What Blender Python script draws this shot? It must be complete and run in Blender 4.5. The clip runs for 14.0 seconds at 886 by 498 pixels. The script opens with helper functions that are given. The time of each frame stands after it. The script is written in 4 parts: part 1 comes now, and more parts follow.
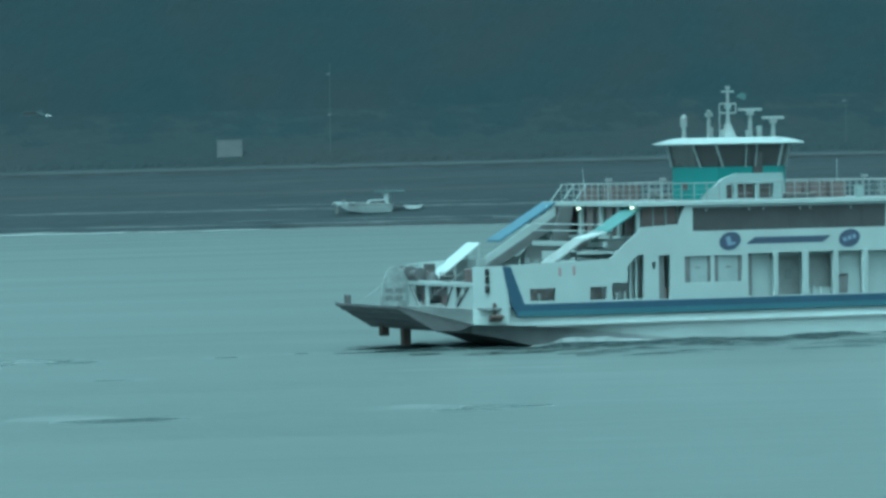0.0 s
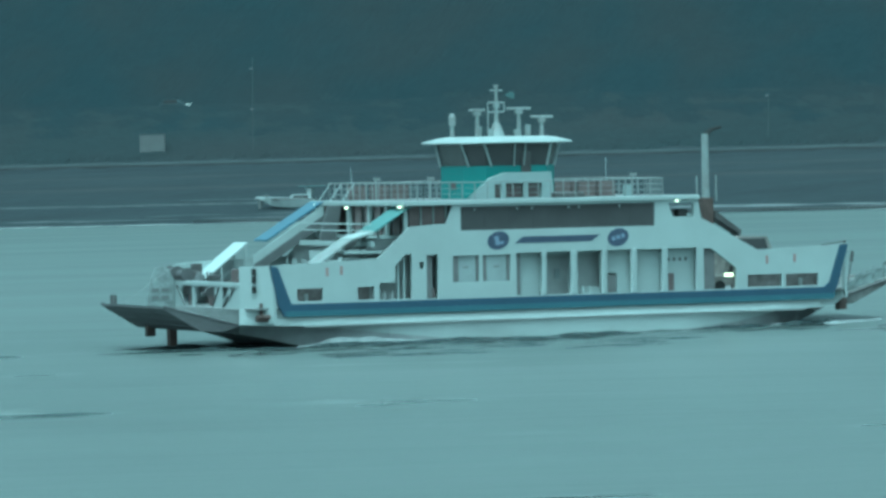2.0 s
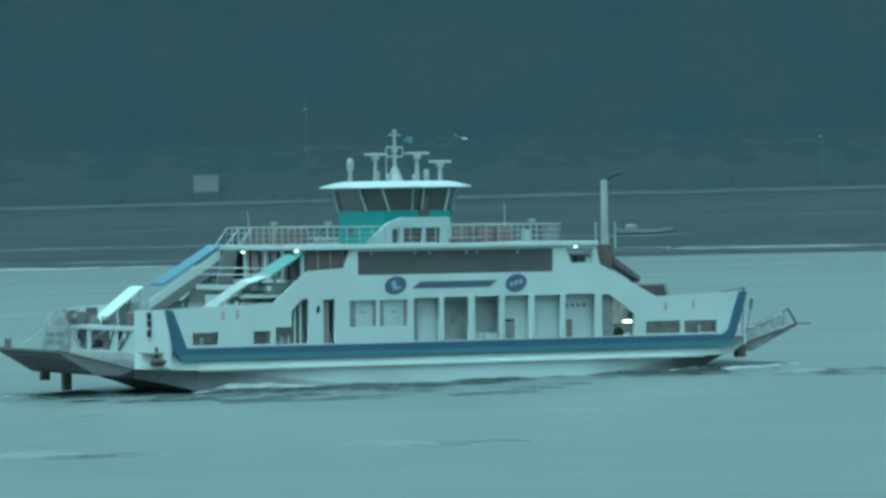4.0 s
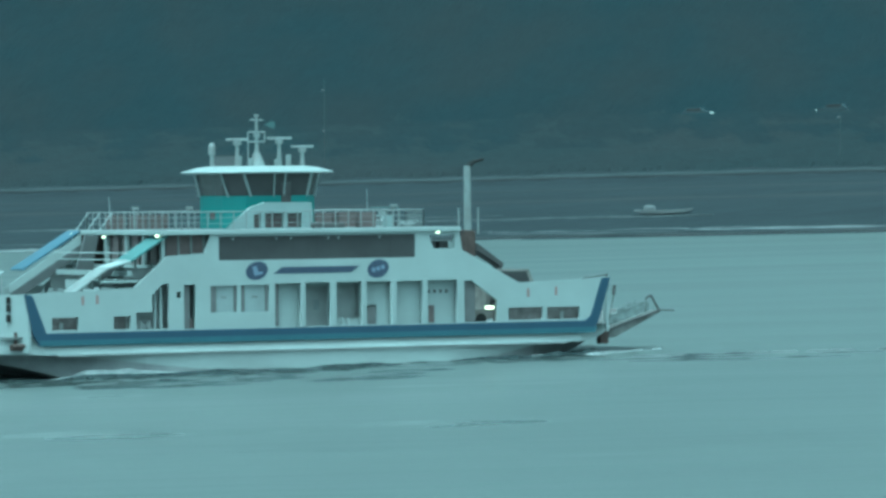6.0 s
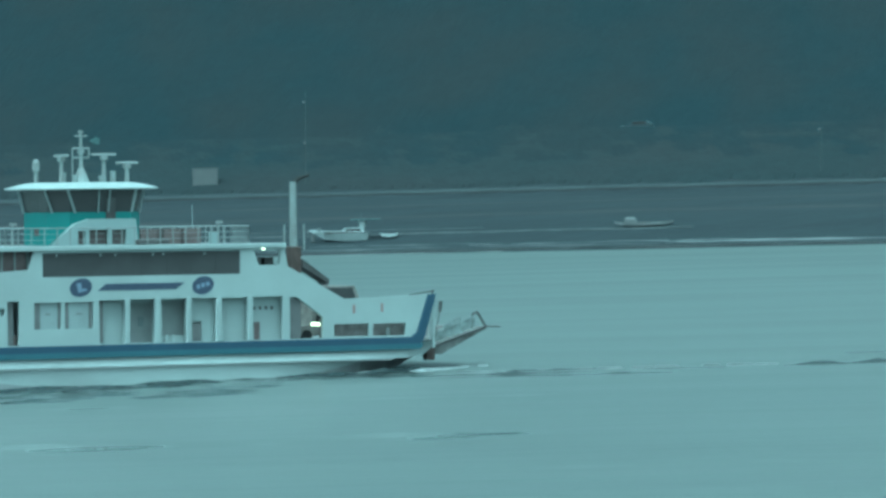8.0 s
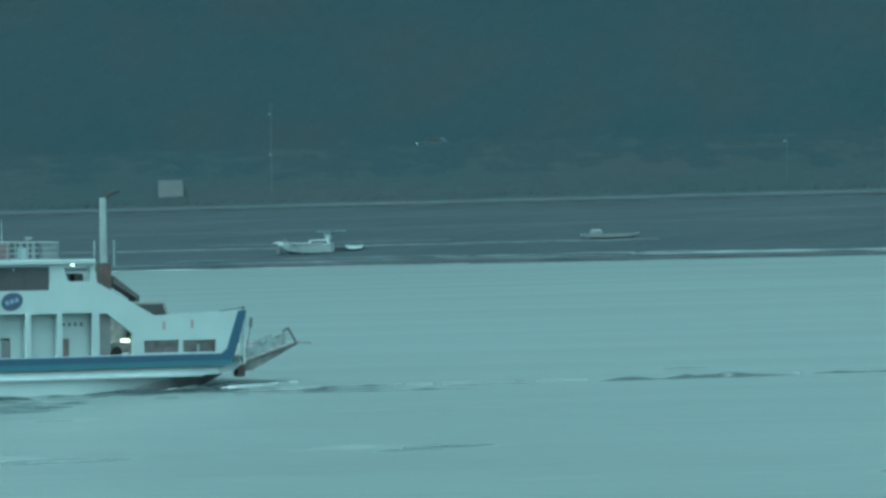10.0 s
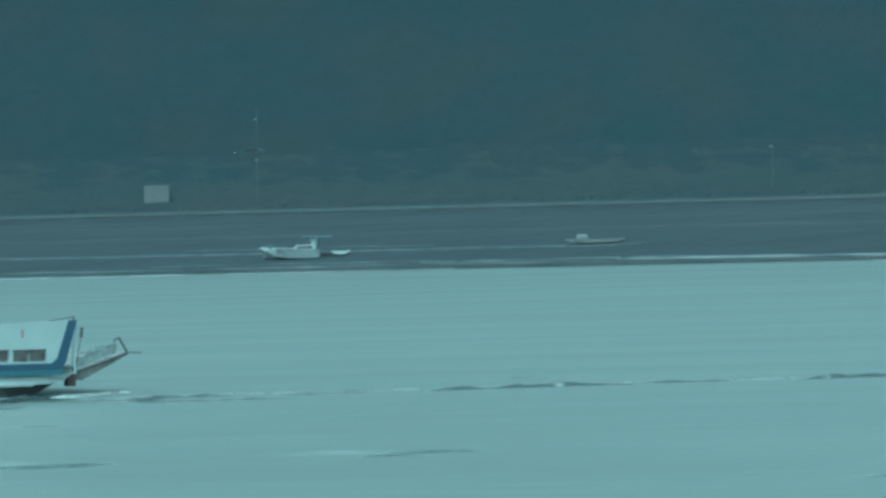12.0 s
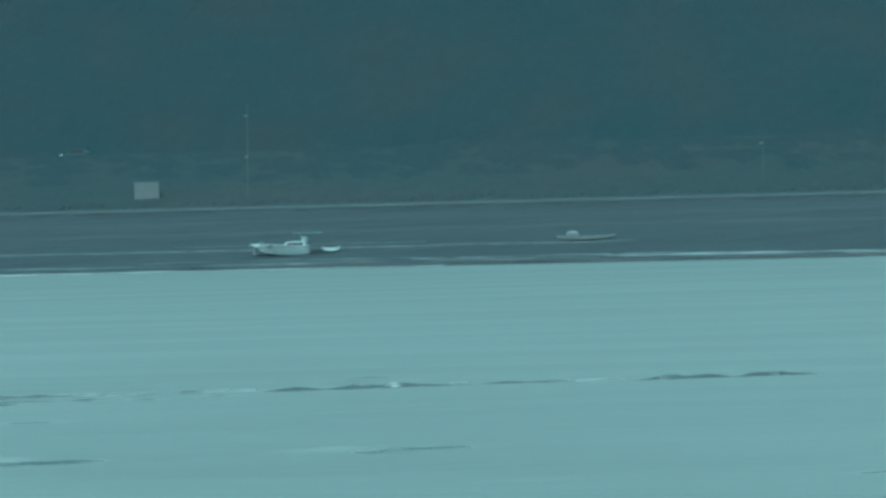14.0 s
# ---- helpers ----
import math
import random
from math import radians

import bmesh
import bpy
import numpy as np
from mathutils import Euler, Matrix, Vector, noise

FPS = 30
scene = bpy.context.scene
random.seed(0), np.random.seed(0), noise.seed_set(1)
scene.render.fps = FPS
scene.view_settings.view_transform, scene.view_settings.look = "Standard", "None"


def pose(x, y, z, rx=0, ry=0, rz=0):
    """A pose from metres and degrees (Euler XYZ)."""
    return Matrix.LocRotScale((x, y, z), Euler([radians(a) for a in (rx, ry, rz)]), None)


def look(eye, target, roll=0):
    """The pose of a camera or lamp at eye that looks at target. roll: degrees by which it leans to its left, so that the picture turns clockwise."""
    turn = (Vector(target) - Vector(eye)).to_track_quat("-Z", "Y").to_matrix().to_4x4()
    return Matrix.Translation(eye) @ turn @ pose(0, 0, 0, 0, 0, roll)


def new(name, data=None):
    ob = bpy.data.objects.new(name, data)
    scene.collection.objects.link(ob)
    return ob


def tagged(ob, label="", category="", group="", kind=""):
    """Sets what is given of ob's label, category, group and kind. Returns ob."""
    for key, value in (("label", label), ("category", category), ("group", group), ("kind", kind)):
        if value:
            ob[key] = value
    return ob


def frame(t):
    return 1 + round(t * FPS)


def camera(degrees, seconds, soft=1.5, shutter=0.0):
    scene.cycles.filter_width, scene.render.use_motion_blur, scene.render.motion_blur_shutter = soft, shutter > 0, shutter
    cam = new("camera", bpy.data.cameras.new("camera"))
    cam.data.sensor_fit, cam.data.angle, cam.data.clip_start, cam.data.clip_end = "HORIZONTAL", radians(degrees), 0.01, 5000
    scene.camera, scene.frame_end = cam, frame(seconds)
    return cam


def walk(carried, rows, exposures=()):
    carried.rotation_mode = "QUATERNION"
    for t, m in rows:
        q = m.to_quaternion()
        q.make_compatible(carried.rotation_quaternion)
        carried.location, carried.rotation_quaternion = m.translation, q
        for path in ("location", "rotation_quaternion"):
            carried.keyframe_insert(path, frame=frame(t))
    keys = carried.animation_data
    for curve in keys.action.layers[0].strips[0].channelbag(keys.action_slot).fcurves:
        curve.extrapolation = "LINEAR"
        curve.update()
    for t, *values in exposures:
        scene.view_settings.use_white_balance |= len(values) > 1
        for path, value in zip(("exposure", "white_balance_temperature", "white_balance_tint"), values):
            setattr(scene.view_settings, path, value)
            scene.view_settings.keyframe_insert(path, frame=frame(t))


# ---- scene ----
cam = camera(10.54, 14.0, soft=3.1)
EYE = (0.0, 0.0, 11.0)
# seconds, degrees to the right of +y, degrees above level; hand-held, leaning a little


def aim(yaw, pitch):
    a, b = radians(yaw), radians(pitch)
    d = Vector((math.sin(a) * math.cos(b), math.cos(a) * math.cos(b), math.sin(b)))
    return look(EYE, Vector(EYE) + d * 100, -1.547)


walk(cam, [
    (0, aim(-0.038, -1.340)), (0.2, aim(-0.205, -1.275)), (0.3, aim(-0.164, -1.253)), (0.5, aim(0.153, -1.180)), (0.7, aim(0.419, -1.134)),
    (0.8, aim(0.491, -1.084)), (1, aim(0.668, -1.184)), (1.2, aim(0.787, -1.494)), (1.3, aim(0.813, -1.639)), (1.5, aim(0.848, -1.788)),
    (1.7, aim(0.897, -1.801)), (1.8, aim(0.914, -1.754)), (2, aim(0.879, -1.427)), (2.2, aim(0.848, -1.233)), (2.3, aim(0.850, -1.152)),
    (2.5, aim(0.808, -0.992)), (2.7, aim(0.635, -0.880)), (4.8, aim(0.084, -1.089)), (5, aim(-0.000, -1.159)), (5.2, aim(-0.020, -1.145)),
    (5.3, aim(0.001, -1.126)), (5.5, aim(0.012, -1.077)), (5.7, aim(0.083, -1.074)), (5.8, aim(0.062, -1.107)), (6, aim(0.031, -1.149)),
    (6.2, aim(0.033, -1.181)), (6.3, aim(0.020, -1.167)), (6.5, aim(0.073, -1.140)), (6.7, aim(0.123, -1.109)), (6.8, aim(0.131, -1.055)),
    (7, aim(0.199, -1.051)), (7.2, aim(0.287, -1.005)), (7.3, aim(0.308, -1.006)), (7.5, aim(0.306, -0.930)), (7.7, aim(0.370, -0.927)),
    (7.8, aim(0.383, -0.954)), (8, aim(0.262, -1.011)), (8.2, aim(0.179, -1.023)), (8.3, aim(0.166, -0.995)), (8.5, aim(0.249, -1.093)),
    (8.7, aim(0.416, -1.002)), (8.8, aim(0.450, -0.969)), (9, aim(0.543, -0.936)), (9.2, aim(0.626, -0.947)), (11.3, aim(0.692, -0.740)),
    (11.5, aim(0.702, -0.796)), (11.7, aim(0.750, -0.869)), (11.8, aim(0.756, -0.870)), (12, aim(0.845, -0.821)), (12.2, aim(0.873, -0.799)),
    (12.3, aim(0.853, -0.785)), (12.5, aim(0.784, -0.777)), (12.7, aim(0.595, -0.852)), (12.8, aim(0.541, -0.844)), (13, aim(0.575, -0.886)),
    (13.2, aim(0.694, -0.942)), (13.3, aim(0.808, -0.945)), (13.5, aim(0.956, -0.947)), (13.7, aim(1.029, -0.890)), (13.8, aim(1.029, -0.877)),
    (14, aim(0.958, -0.865)),
], exposures=[(0, 0.77, 4400, -37), (5, 0.80, 4400, -37), (10, 0.87, 4420, -37), (14, 0.88, 4420, -37)])

# ---- light ----
world = bpy.data.worlds.new("sky")
scene.world = world
world.use_nodes = True
wn = world.node_tree.nodes
sky = wn.new("ShaderNodeTexSky")
sky.sky_type, sky.sun_disc = "NISHITA", False
sky.sun_elevation, sky.sun_rotation = radians(72), radians(197)
sky.air_density, sky.dust_density, sky.ozone_density = 1.0, 6.0, 1.0
soft_sky = wn.new("ShaderNodeHueSaturation")
soft_sky.inputs["Saturation"].default_value = 0.08
world.node_tree.links.new(sky.outputs[0], soft_sky.inputs["Color"])
world.node_tree.links.new(soft_sky.outputs[0], wn["Background"].inputs[0])
wn["Background"].inputs[1].default_value = 0.14
sun = new("sun", bpy.data.lights.new("sun", "SUN"))
sun.data.energy, sun.data.angle, sun.data.color = 0.8, radians(35), (1.0, 0.96, 0.9)
sun.matrix_basis = look((-15, -48, 160), (0, 0, 0))


# ---- materials ----
def mat(name, color, rough=0.6, metal=0.0, vary=0.12, scale=1.5, fine=18.0, bump=0.02, second=None, spec=0.5, stretch=(1, 1, 1), island=0.0):
    """A surface with broad stains, fine grain and relief."""
    m = bpy.data.materials.new(name)
    m.use_nodes = True
    n, l = m.node_tree.nodes, m.node_tree.links
    b = n["Principled BSDF"]
    b.inputs["Roughness"].default_value, b.inputs["Metallic"].default_value = rough, metal
    b.inputs["Specular IOR Level"].default_value = spec
    co, mp = n.new("ShaderNodeTexCoord"), n.new("ShaderNodeMapping")
    mp.inputs["Scale"].default_value = stretch
    l.new(co.outputs["Object"], mp.inputs[0])
    big, small = n.new("ShaderNodeTexNoise"), n.new("ShaderNodeTexNoise")
    big.inputs["Scale"].default_value, small.inputs["Scale"].default_value = scale, fine
    big.inputs["Detail"].default_value, small.inputs["Detail"].default_value = 5, 3
    for t in (big, small):
        l.new(mp.outputs[0], t.inputs["Vector"])
    ramp = n.new("ShaderNodeValToRGB")
    lo = [c * (1 - vary) for c in color] if second is None else second
    ramp.color_ramp.elements[0].position, ramp.color_ramp.elements[1].position = 0.35, 0.65
    ramp.color_ramp.elements[0].color, ramp.color_ramp.elements[1].color = (*lo, 1), (*color, 1)
    l.new(big.outputs["Fac"], ramp.inputs[0])
    mix = n.new("ShaderNodeMix")
    mix.data_type, mix.blend_type = "RGBA", "MULTIPLY"
    mix.inputs["Factor"].default_value = 1.0
    grain = n.new("ShaderNodeMapRange")
    grain.inputs["To Min"].default_value, grain.inputs["To Max"].default_value = 1 - vary, 1 + vary
    l.new(small.outputs["Fac"], grain.inputs["Value"])
    tone = grain.outputs[0]
    if island:
        geo, mr, mu = n.new("ShaderNodeNewGeometry"), n.new("ShaderNodeMapRange"), n.new("ShaderNodeMath")
        mr.inputs["To Min"].default_value, mr.inputs["To Max"].default_value = 1 - island, 1 + island
        l.new(geo.outputs["Random Per Island"], mr.inputs["Value"])
        mu.operation = "MULTIPLY"
        l.new(mr.outputs[0], mu.inputs[0])
        l.new(grain.outputs[0], mu.inputs[1])
        tone = mu.outputs[0]
    l.new(ramp.outputs[0], mix.inputs["A"])
    l.new(tone, mix.inputs["B"])
    l.new(mix.outputs["Result"], b.inputs["Base Color"])
    if bump:
        bp = n.new("ShaderNodeBump")
        bp.inputs["Strength"].default_value, bp.inputs["Distance"].default_value = 0.6, bump
        l.new(small.outputs["Fac"], bp.inputs["Height"])
        l.new(bp.outputs[0], b.inputs["Normal"])
    return m


def glow(name, color, strength):
    m = bpy.data.materials.new(name)
    m.use_nodes = True
    b = m.node_tree.nodes["Principled BSDF"]
    b.inputs["Base Color"].default_value = (*color, 1)
    b.inputs["Emission Color"].default_value = (*color, 1)
    b.inputs["Emission Strength"].default_value = strength
    return m


def dark_glass(name, color, rough=0.12):
    m = mat(name, color, rough, vary=0.2, scale=0.6, bump=0)
    m.node_tree.nodes["Principled BSDF"].inputs["Coat Weight"].default_value = 0.3
    return m


WHITE = mat("white_ship_paint", (0.392, 0.428, 0.421), 0.55, vary=0.05, scale=0.5, fine=9, bump=0.004, second=(0.358, 0.388, 0.381))
ROOFWHITE = mat("bright_white_paint", (0.43, 0.465, 0.458), 0.4, vary=0.03, scale=0.8, bump=0.003)
MASTGREY = mat("weathered_white_paint", (0.275, 0.3, 0.296), 0.6, vary=0.15, scale=1.5, bump=0.003, second=(0.23, 0.235, 0.23))
HULLWHITE = mat("hull_white_paint", (0.515, 0.56, 0.55), 0.4, vary=0.06, scale=0.35, fine=5, bump=0.004, second=(0.44, 0.472, 0.464), stretch=(0.5, 1, 2))
BLUE = mat("navy_blue_paint", (0.045, 0.078, 0.125), 0.4, vary=0.1, scale=0.5, bump=0.003)
MIDBLUE = mat("faded_blue_paint", (0.07, 0.135, 0.17), 0.45, vary=0.1, scale=0.6, bump=0.003)
PANELBLUE = mat("sky_blue_paint", (0.075, 0.135, 0.19), 0.45, vary=0.08, scale=0.7, bump=0.003)
HOUSEROOF = mat("dulled_white_paint", (0.34, 0.37, 0.364), 0.5, vary=0.06, scale=0.8, bump=0.003)
TEAL = mat("turquoise_paint", (0.082, 0.245, 0.23), 0.5, vary=0.07, scale=0.8, bump=0.003)
PALETEAL = mat("pale_turquoise_paint", (0.115, 0.205, 0.2), 0.55, vary=0.07, scale=0.8, bump=0.003)
HOODPAINT = mat("pale_aqua_paint", (0.30, 0.35, 0.345), 0.55, vary=0.08, scale=0.9, bump=0.003)
LOGO = mat("indigo_decal", (0.06, 0.072, 0.115), 0.5, vary=0.08, bump=0)
LOGOPALE = mat("pale_decal", (0.22, 0.26, 0.35), 0.5, vary=0.05, bump=0)
DARKGREY = mat("dark_grey_paint", (0.13, 0.13, 0.132), 0.7, vary=0.15, scale=1, bump=0.006)
GREY = mat("grey_deck_paint", (0.2, 0.205, 0.205), 0.75, vary=0.15, scale=1, bump=0.006)
DARKSTEEL = mat("dark_steel", (0.10, 0.093, 0.093), 0.6, vary=0.25, scale=1.2, bump=0.006)
ANTIFOUL = mat("antifouling_and_shade", (0.38, 0.385, 0.39), 0.7, vary=0.25, scale=0.7, bump=0.006)
RUST = mat("rusty_brown_steel", (0.105, 0.075, 0.066), 0.8, vary=0.3, scale=2, bump=0.01)
BROWN = mat("brown_painted_board", (0.145, 0.11, 0.108), 0.7, vary=0.2, scale=2, bump=0.004)
ORANGE = mat("faded_red_paint", (0.34, 0.22, 0.21), 0.6, vary=0.15, bump=0.003)
GLASS = dark_glass("dark_tinted_glass", (0.07, 0.066, 0.068), 0.2)
PANELBROWN = mat("faded_brown_panel", (0.22, 0.18, 0.178), 0.7, vary=0.25, scale=2.5, bump=0.004)
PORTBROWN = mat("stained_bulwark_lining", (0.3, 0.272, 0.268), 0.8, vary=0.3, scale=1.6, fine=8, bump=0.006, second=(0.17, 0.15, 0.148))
PANE = dark_glass("pale_curtained_glass", (0.34, 0.37, 0.37), 0.25)
JAMB = mat("grey_door_jamb", (0.17, 0.165, 0.165), 0.7, vary=0.2, scale=1.2, bump=0.004)
LINING = mat("grey_bulkhead_lining", (0.385, 0.395, 0.388), 0.7, vary=0.15, scale=1.2, bump=0.004)
RUBBER = mat("black_rubber", (0.025, 0.025, 0.025), 0.85, vary=0.2, bump=0.004)
SHEDGREY = mat("pale_grey_cladding", (0.145, 0.148, 0.149), 0.8, vary=0.08, scale=0.8, bump=0.01)
STEELGREY = mat("galvanised_steel", (0.42, 0.43, 0.43), 0.5, 0.3, vary=0.1, bump=0.003)
LAMP = glow("lit_deck_lamp", (1.0, 0.9, 0.6), 1.7)
HEADLAMP = glow("lit_headlamp", (1.0, 0.98, 0.9), 0.38)
CARPAINT = mat("grey_blue_car_paint", (0.045, 0.062, 0.07), 0.4, vary=0.08, bump=0)
FLAG = mat("faded_flag_cloth", (0.1, 0.15, 0.15), 0.9, vary=0.1, bump=0.003)

# ---- mesh helpers ----
def box(bm, x0, x1, y0, y1, z0, z1, bevel=0.0):
    m = Matrix.Translation(((x0 + x1) / 2, (y0 + y1) / 2, (z0 + z1) / 2)) @ Matrix.Diagonal((abs(x1 - x0), abs(y1 - y0), abs(z1 - z0), 1))
    vs = bmesh.ops.create_cube(bm, size=1, matrix=m)["verts"]
    if bevel:
        es = list({e for v in vs for e in v.link_edges})
        bmesh.ops.bevel(bm, geom=es, offset=bevel, segments=2, profile=0.5, affect="EDGES")
    return bm


def prism(bm, poly, y0, y1):
    """A side outline in x and z, drawn out from y0 to y1."""
    a = [bm.verts.new((x, y0, z)) for x, z in poly]
    b = [bm.verts.new((x, y1, z)) for x, z in poly]
    bm.faces.new(a)
    bm.faces.new(b[::-1])
    for i in range(len(poly)):
        j = (i + 1) % len(poly)
        bm.faces.new((a[j], a[i], b[i], b[j]))
    bmesh.ops.recalc_face_normals(bm, faces=bm.faces)
    return bm


def rod(bm, p, q, r, r2=None, sides=8):
    p, q = Vector(p), Vector(q)
    d = q - p
    m = Matrix.Translation((p + q) / 2) @ d.to_track_quat("Z", "Y").to_matrix().to_4x4()
    bmesh.ops.create_cone(bm, cap_ends=True, segments=sides, radius1=r, radius2=r if r2 is None else r2, depth=d.length, matrix=m)
    return bm


def loft(bm, rings):
    """Closed rings of equal length, skinned and capped."""
    vs = [[bm.verts.new(p) for p in ring] for ring in rings]
    n = len(rings[0])
    for a, b in zip(vs, vs[1:]):
        for i in range(n):
            bm.faces.new((a[i], a[(i + 1) % n], b[(i + 1) % n], b[i]))
    bm.faces.new(vs[0][::-1])
    bm.faces.new(vs[-1])
    bmesh.ops.recalc_face_normals(bm, faces=bm.faces)
    return bm


def part(name, bm, material, parent=None, label=""):
    """Links a bmesh as one mesh object under a thing or a part."""
    me = bpy.data.meshes.new(name)
    bm.to_mesh(me)
    bm.free()
    me.materials.append(material)
    ob = new(name, me)
    ob.parent = parent
    if label:
        ob["label"] = label
    return ob


def B():
    return bmesh.new()


def bx(name, dims, material, parent, label="", bevel=0.0):
    return part(name, box(B(), *dims, bevel), material, parent, label)


def plate(name, outer, holes, y, thick, material, parent, label=""):
    """A plate in x and z with holes through it, between y - thick / 2 and y + thick / 2."""
    cu = bpy.data.curves.new(name, "CURVE")
    cu.dimensions, cu.fill_mode, cu.extrude = "2D", "BOTH", thick / 2
    for poly in (outer, *holes):
        sp = cu.splines.new("POLY")
        sp.points.add(len(poly) - 1)
        for pt, (x, z) in zip(sp.points, poly):
            pt.co = (x, z, 0, 1)
        sp.use_cyclic_u = True
    tmp = bpy.data.objects.new("tmp", cu)
    me = bpy.data.meshes.new_from_object(tmp)
    bpy.data.objects.remove(tmp)
    bpy.data.curves.remove(cu)
    me.name = name
    me.transform(Matrix(((1, 0, 0, 0), (0, 0, 1, y), (0, 1, 0, 0), (0, 0, 0, 1))))
    bm = B()
    bm.from_mesh(me)
    bpy.data.meshes.remove(me)
    bmesh.ops.remove_doubles(bm, verts=bm.verts, dist=0.0005)
    bmesh.ops.recalc_face_normals(bm, faces=bm.faces)
    return part(name, bm, material, parent, label)


def rect(x0, x1, z0, z1):
    return [(x0, z0), (x1, z0), (x1, z1), (x0, z1)]


def thing(name, label, category, m=None, group=""):
    ob = tagged(new(name), label, category, group)
    if m is not None:
        ob.matrix_basis = m
    return ob


def sheet(name, xs, ys, height, material, label, kind="structure"):
    """A ground sheet over lines of x and y, with its height at each crossing."""
    X, Y = np.meshgrid(xs, ys)
    V = np.stack([X, Y, height(X, Y)], -1).reshape(-1, 3)
    nx, ny = len(xs), len(ys)
    i = np.arange(nx * (ny - 1)).reshape(ny - 1, nx)[:, :-1].ravel()
    Fc = np.stack([i, i + 1, i + nx + 1, i + nx], -1)
    me = bpy.data.meshes.new(name)
    me.from_pydata(V.tolist(), [], Fc.tolist())
    me.polygons.foreach_set("use_smooth", np.ones(len(Fc), dtype=bool))
    me.materials.append(material)
    return tagged(new(name, me), label, "", "", kind)


# ---- water and land ----
def shore(x):
    """How far off the far shoreline runs."""
    x = np.clip(x, -150, 170)
    return 594 - 0.3 * x + 0.6 * np.sin(x * 0.045 + 1.0) + 0.12 * np.sin(x * 0.21)


def land_height(x, y):
    s = y - shore(x)
    wob = (0.12 * np.sin(x * 0.05) + 0.04 * np.sin(x * 0.31 + s * 0.2)) * np.clip((46 - s) / 20, 0, 1)
    z = np.interp(s, [-40, -4, 0, 6, 16, 30, 47, 49, 58, 62, 75, 88.4, 91.6, 120, 180, 400, 900, 2600],
                  [-5, -0.6, 0.02, 0.9, 2.7, 4.8, 6.6, 7.3, 7.4, 8.3, 10.6, 14.7, 14.9, 32, 70, 190, 300, 330])
    return z + np.where(s > 2, wob * np.clip(s / 30, 0, 1), 0) + np.where(s > 90, 6 * np.sin(x * 0.021 + 2) * np.clip((s - 90) / 80, 0, 3), 0)


def ridge(x, y, x0, x1, y0, slope, wide, seed):
    """One long low swell, broken along its length, from 0 to 1."""
    c = y0 + slope * (x - x0) + 0.8 * np.sin(x * 0.19 + seed) + 0.4 * np.sin(x * 0.53 + seed * 2)
    along = np.clip((x - x0) / 5, 0, 1) * np.clip((x1 - x) / 5, 0, 1)
    broken = np.clip(0.2 + 0.7 * np.sin(x * 0.37 + seed) + 0.6 * np.sin(x * 0.91 + seed * 3), 0, 1)
    return along * broken * np.exp(-((y - c) / (wide * (0.6 + 0.4 * broken))) ** 2)


# where swells and the old wake line lie: from x, to x, distance, skew, half width, strength, seed
SWELLS = [(-21, 3, 192.3, 0.0, 1.1, 1.0, 0.3), (-3, 9, 194.3, 0.02, 0.8, 0.6, 1.7), (-62, -9, 241.5, 0.06, 1.8, 0.9, 4.0), (-26, -4, 247.5, -0.06, 1.4, 0.4, 2.9),
          (-14, 12, 141.5, 0.0, 0.5, 0.6, 5.1), (2, 26, 172, 0.02, 0.8, 0.3, 0.9),
          (-2, 6, 271, 0.0, 1.2, 0.4, 3.0), (-30, 10, 225, 0.03, 1.2, 0.2, 1.1)]


def swell(x, y):
    z = 0 * x
    for x0, x1, y0, slope, wide, strong, seed in SWELLS:
        z = z + strong * ridge(x, y, x0, x1, y0, slope, wide, seed)
    return np.clip(z, 0, 1)


def water_height(x, y):
    z = 0.007 * np.sin(x * 0.21 + y * 0.9) + 0.005 * np.sin(-x * 0.12 + y * 1.7 + 1) + 0.010 * np.sin(x * 0.05 + y * 0.37)
    crest = 0 * x
    for x0, x1, y0, slope, wide, strong, seed in SWELLS[:4]:
        crest = crest + 0.16 * strong * ridge(x, y, x0, x1, y0 + 2.2, slope, 0.7, seed + 0.8)
    return np.where((y > 60) & (y < 700), z, 0) + crest


WATER = mat("sea_water", (0.120, 0.137, 0.131), 0.34, vary=0.06, scale=0.03, fine=0.9, bump=0.0, spec=0.5)


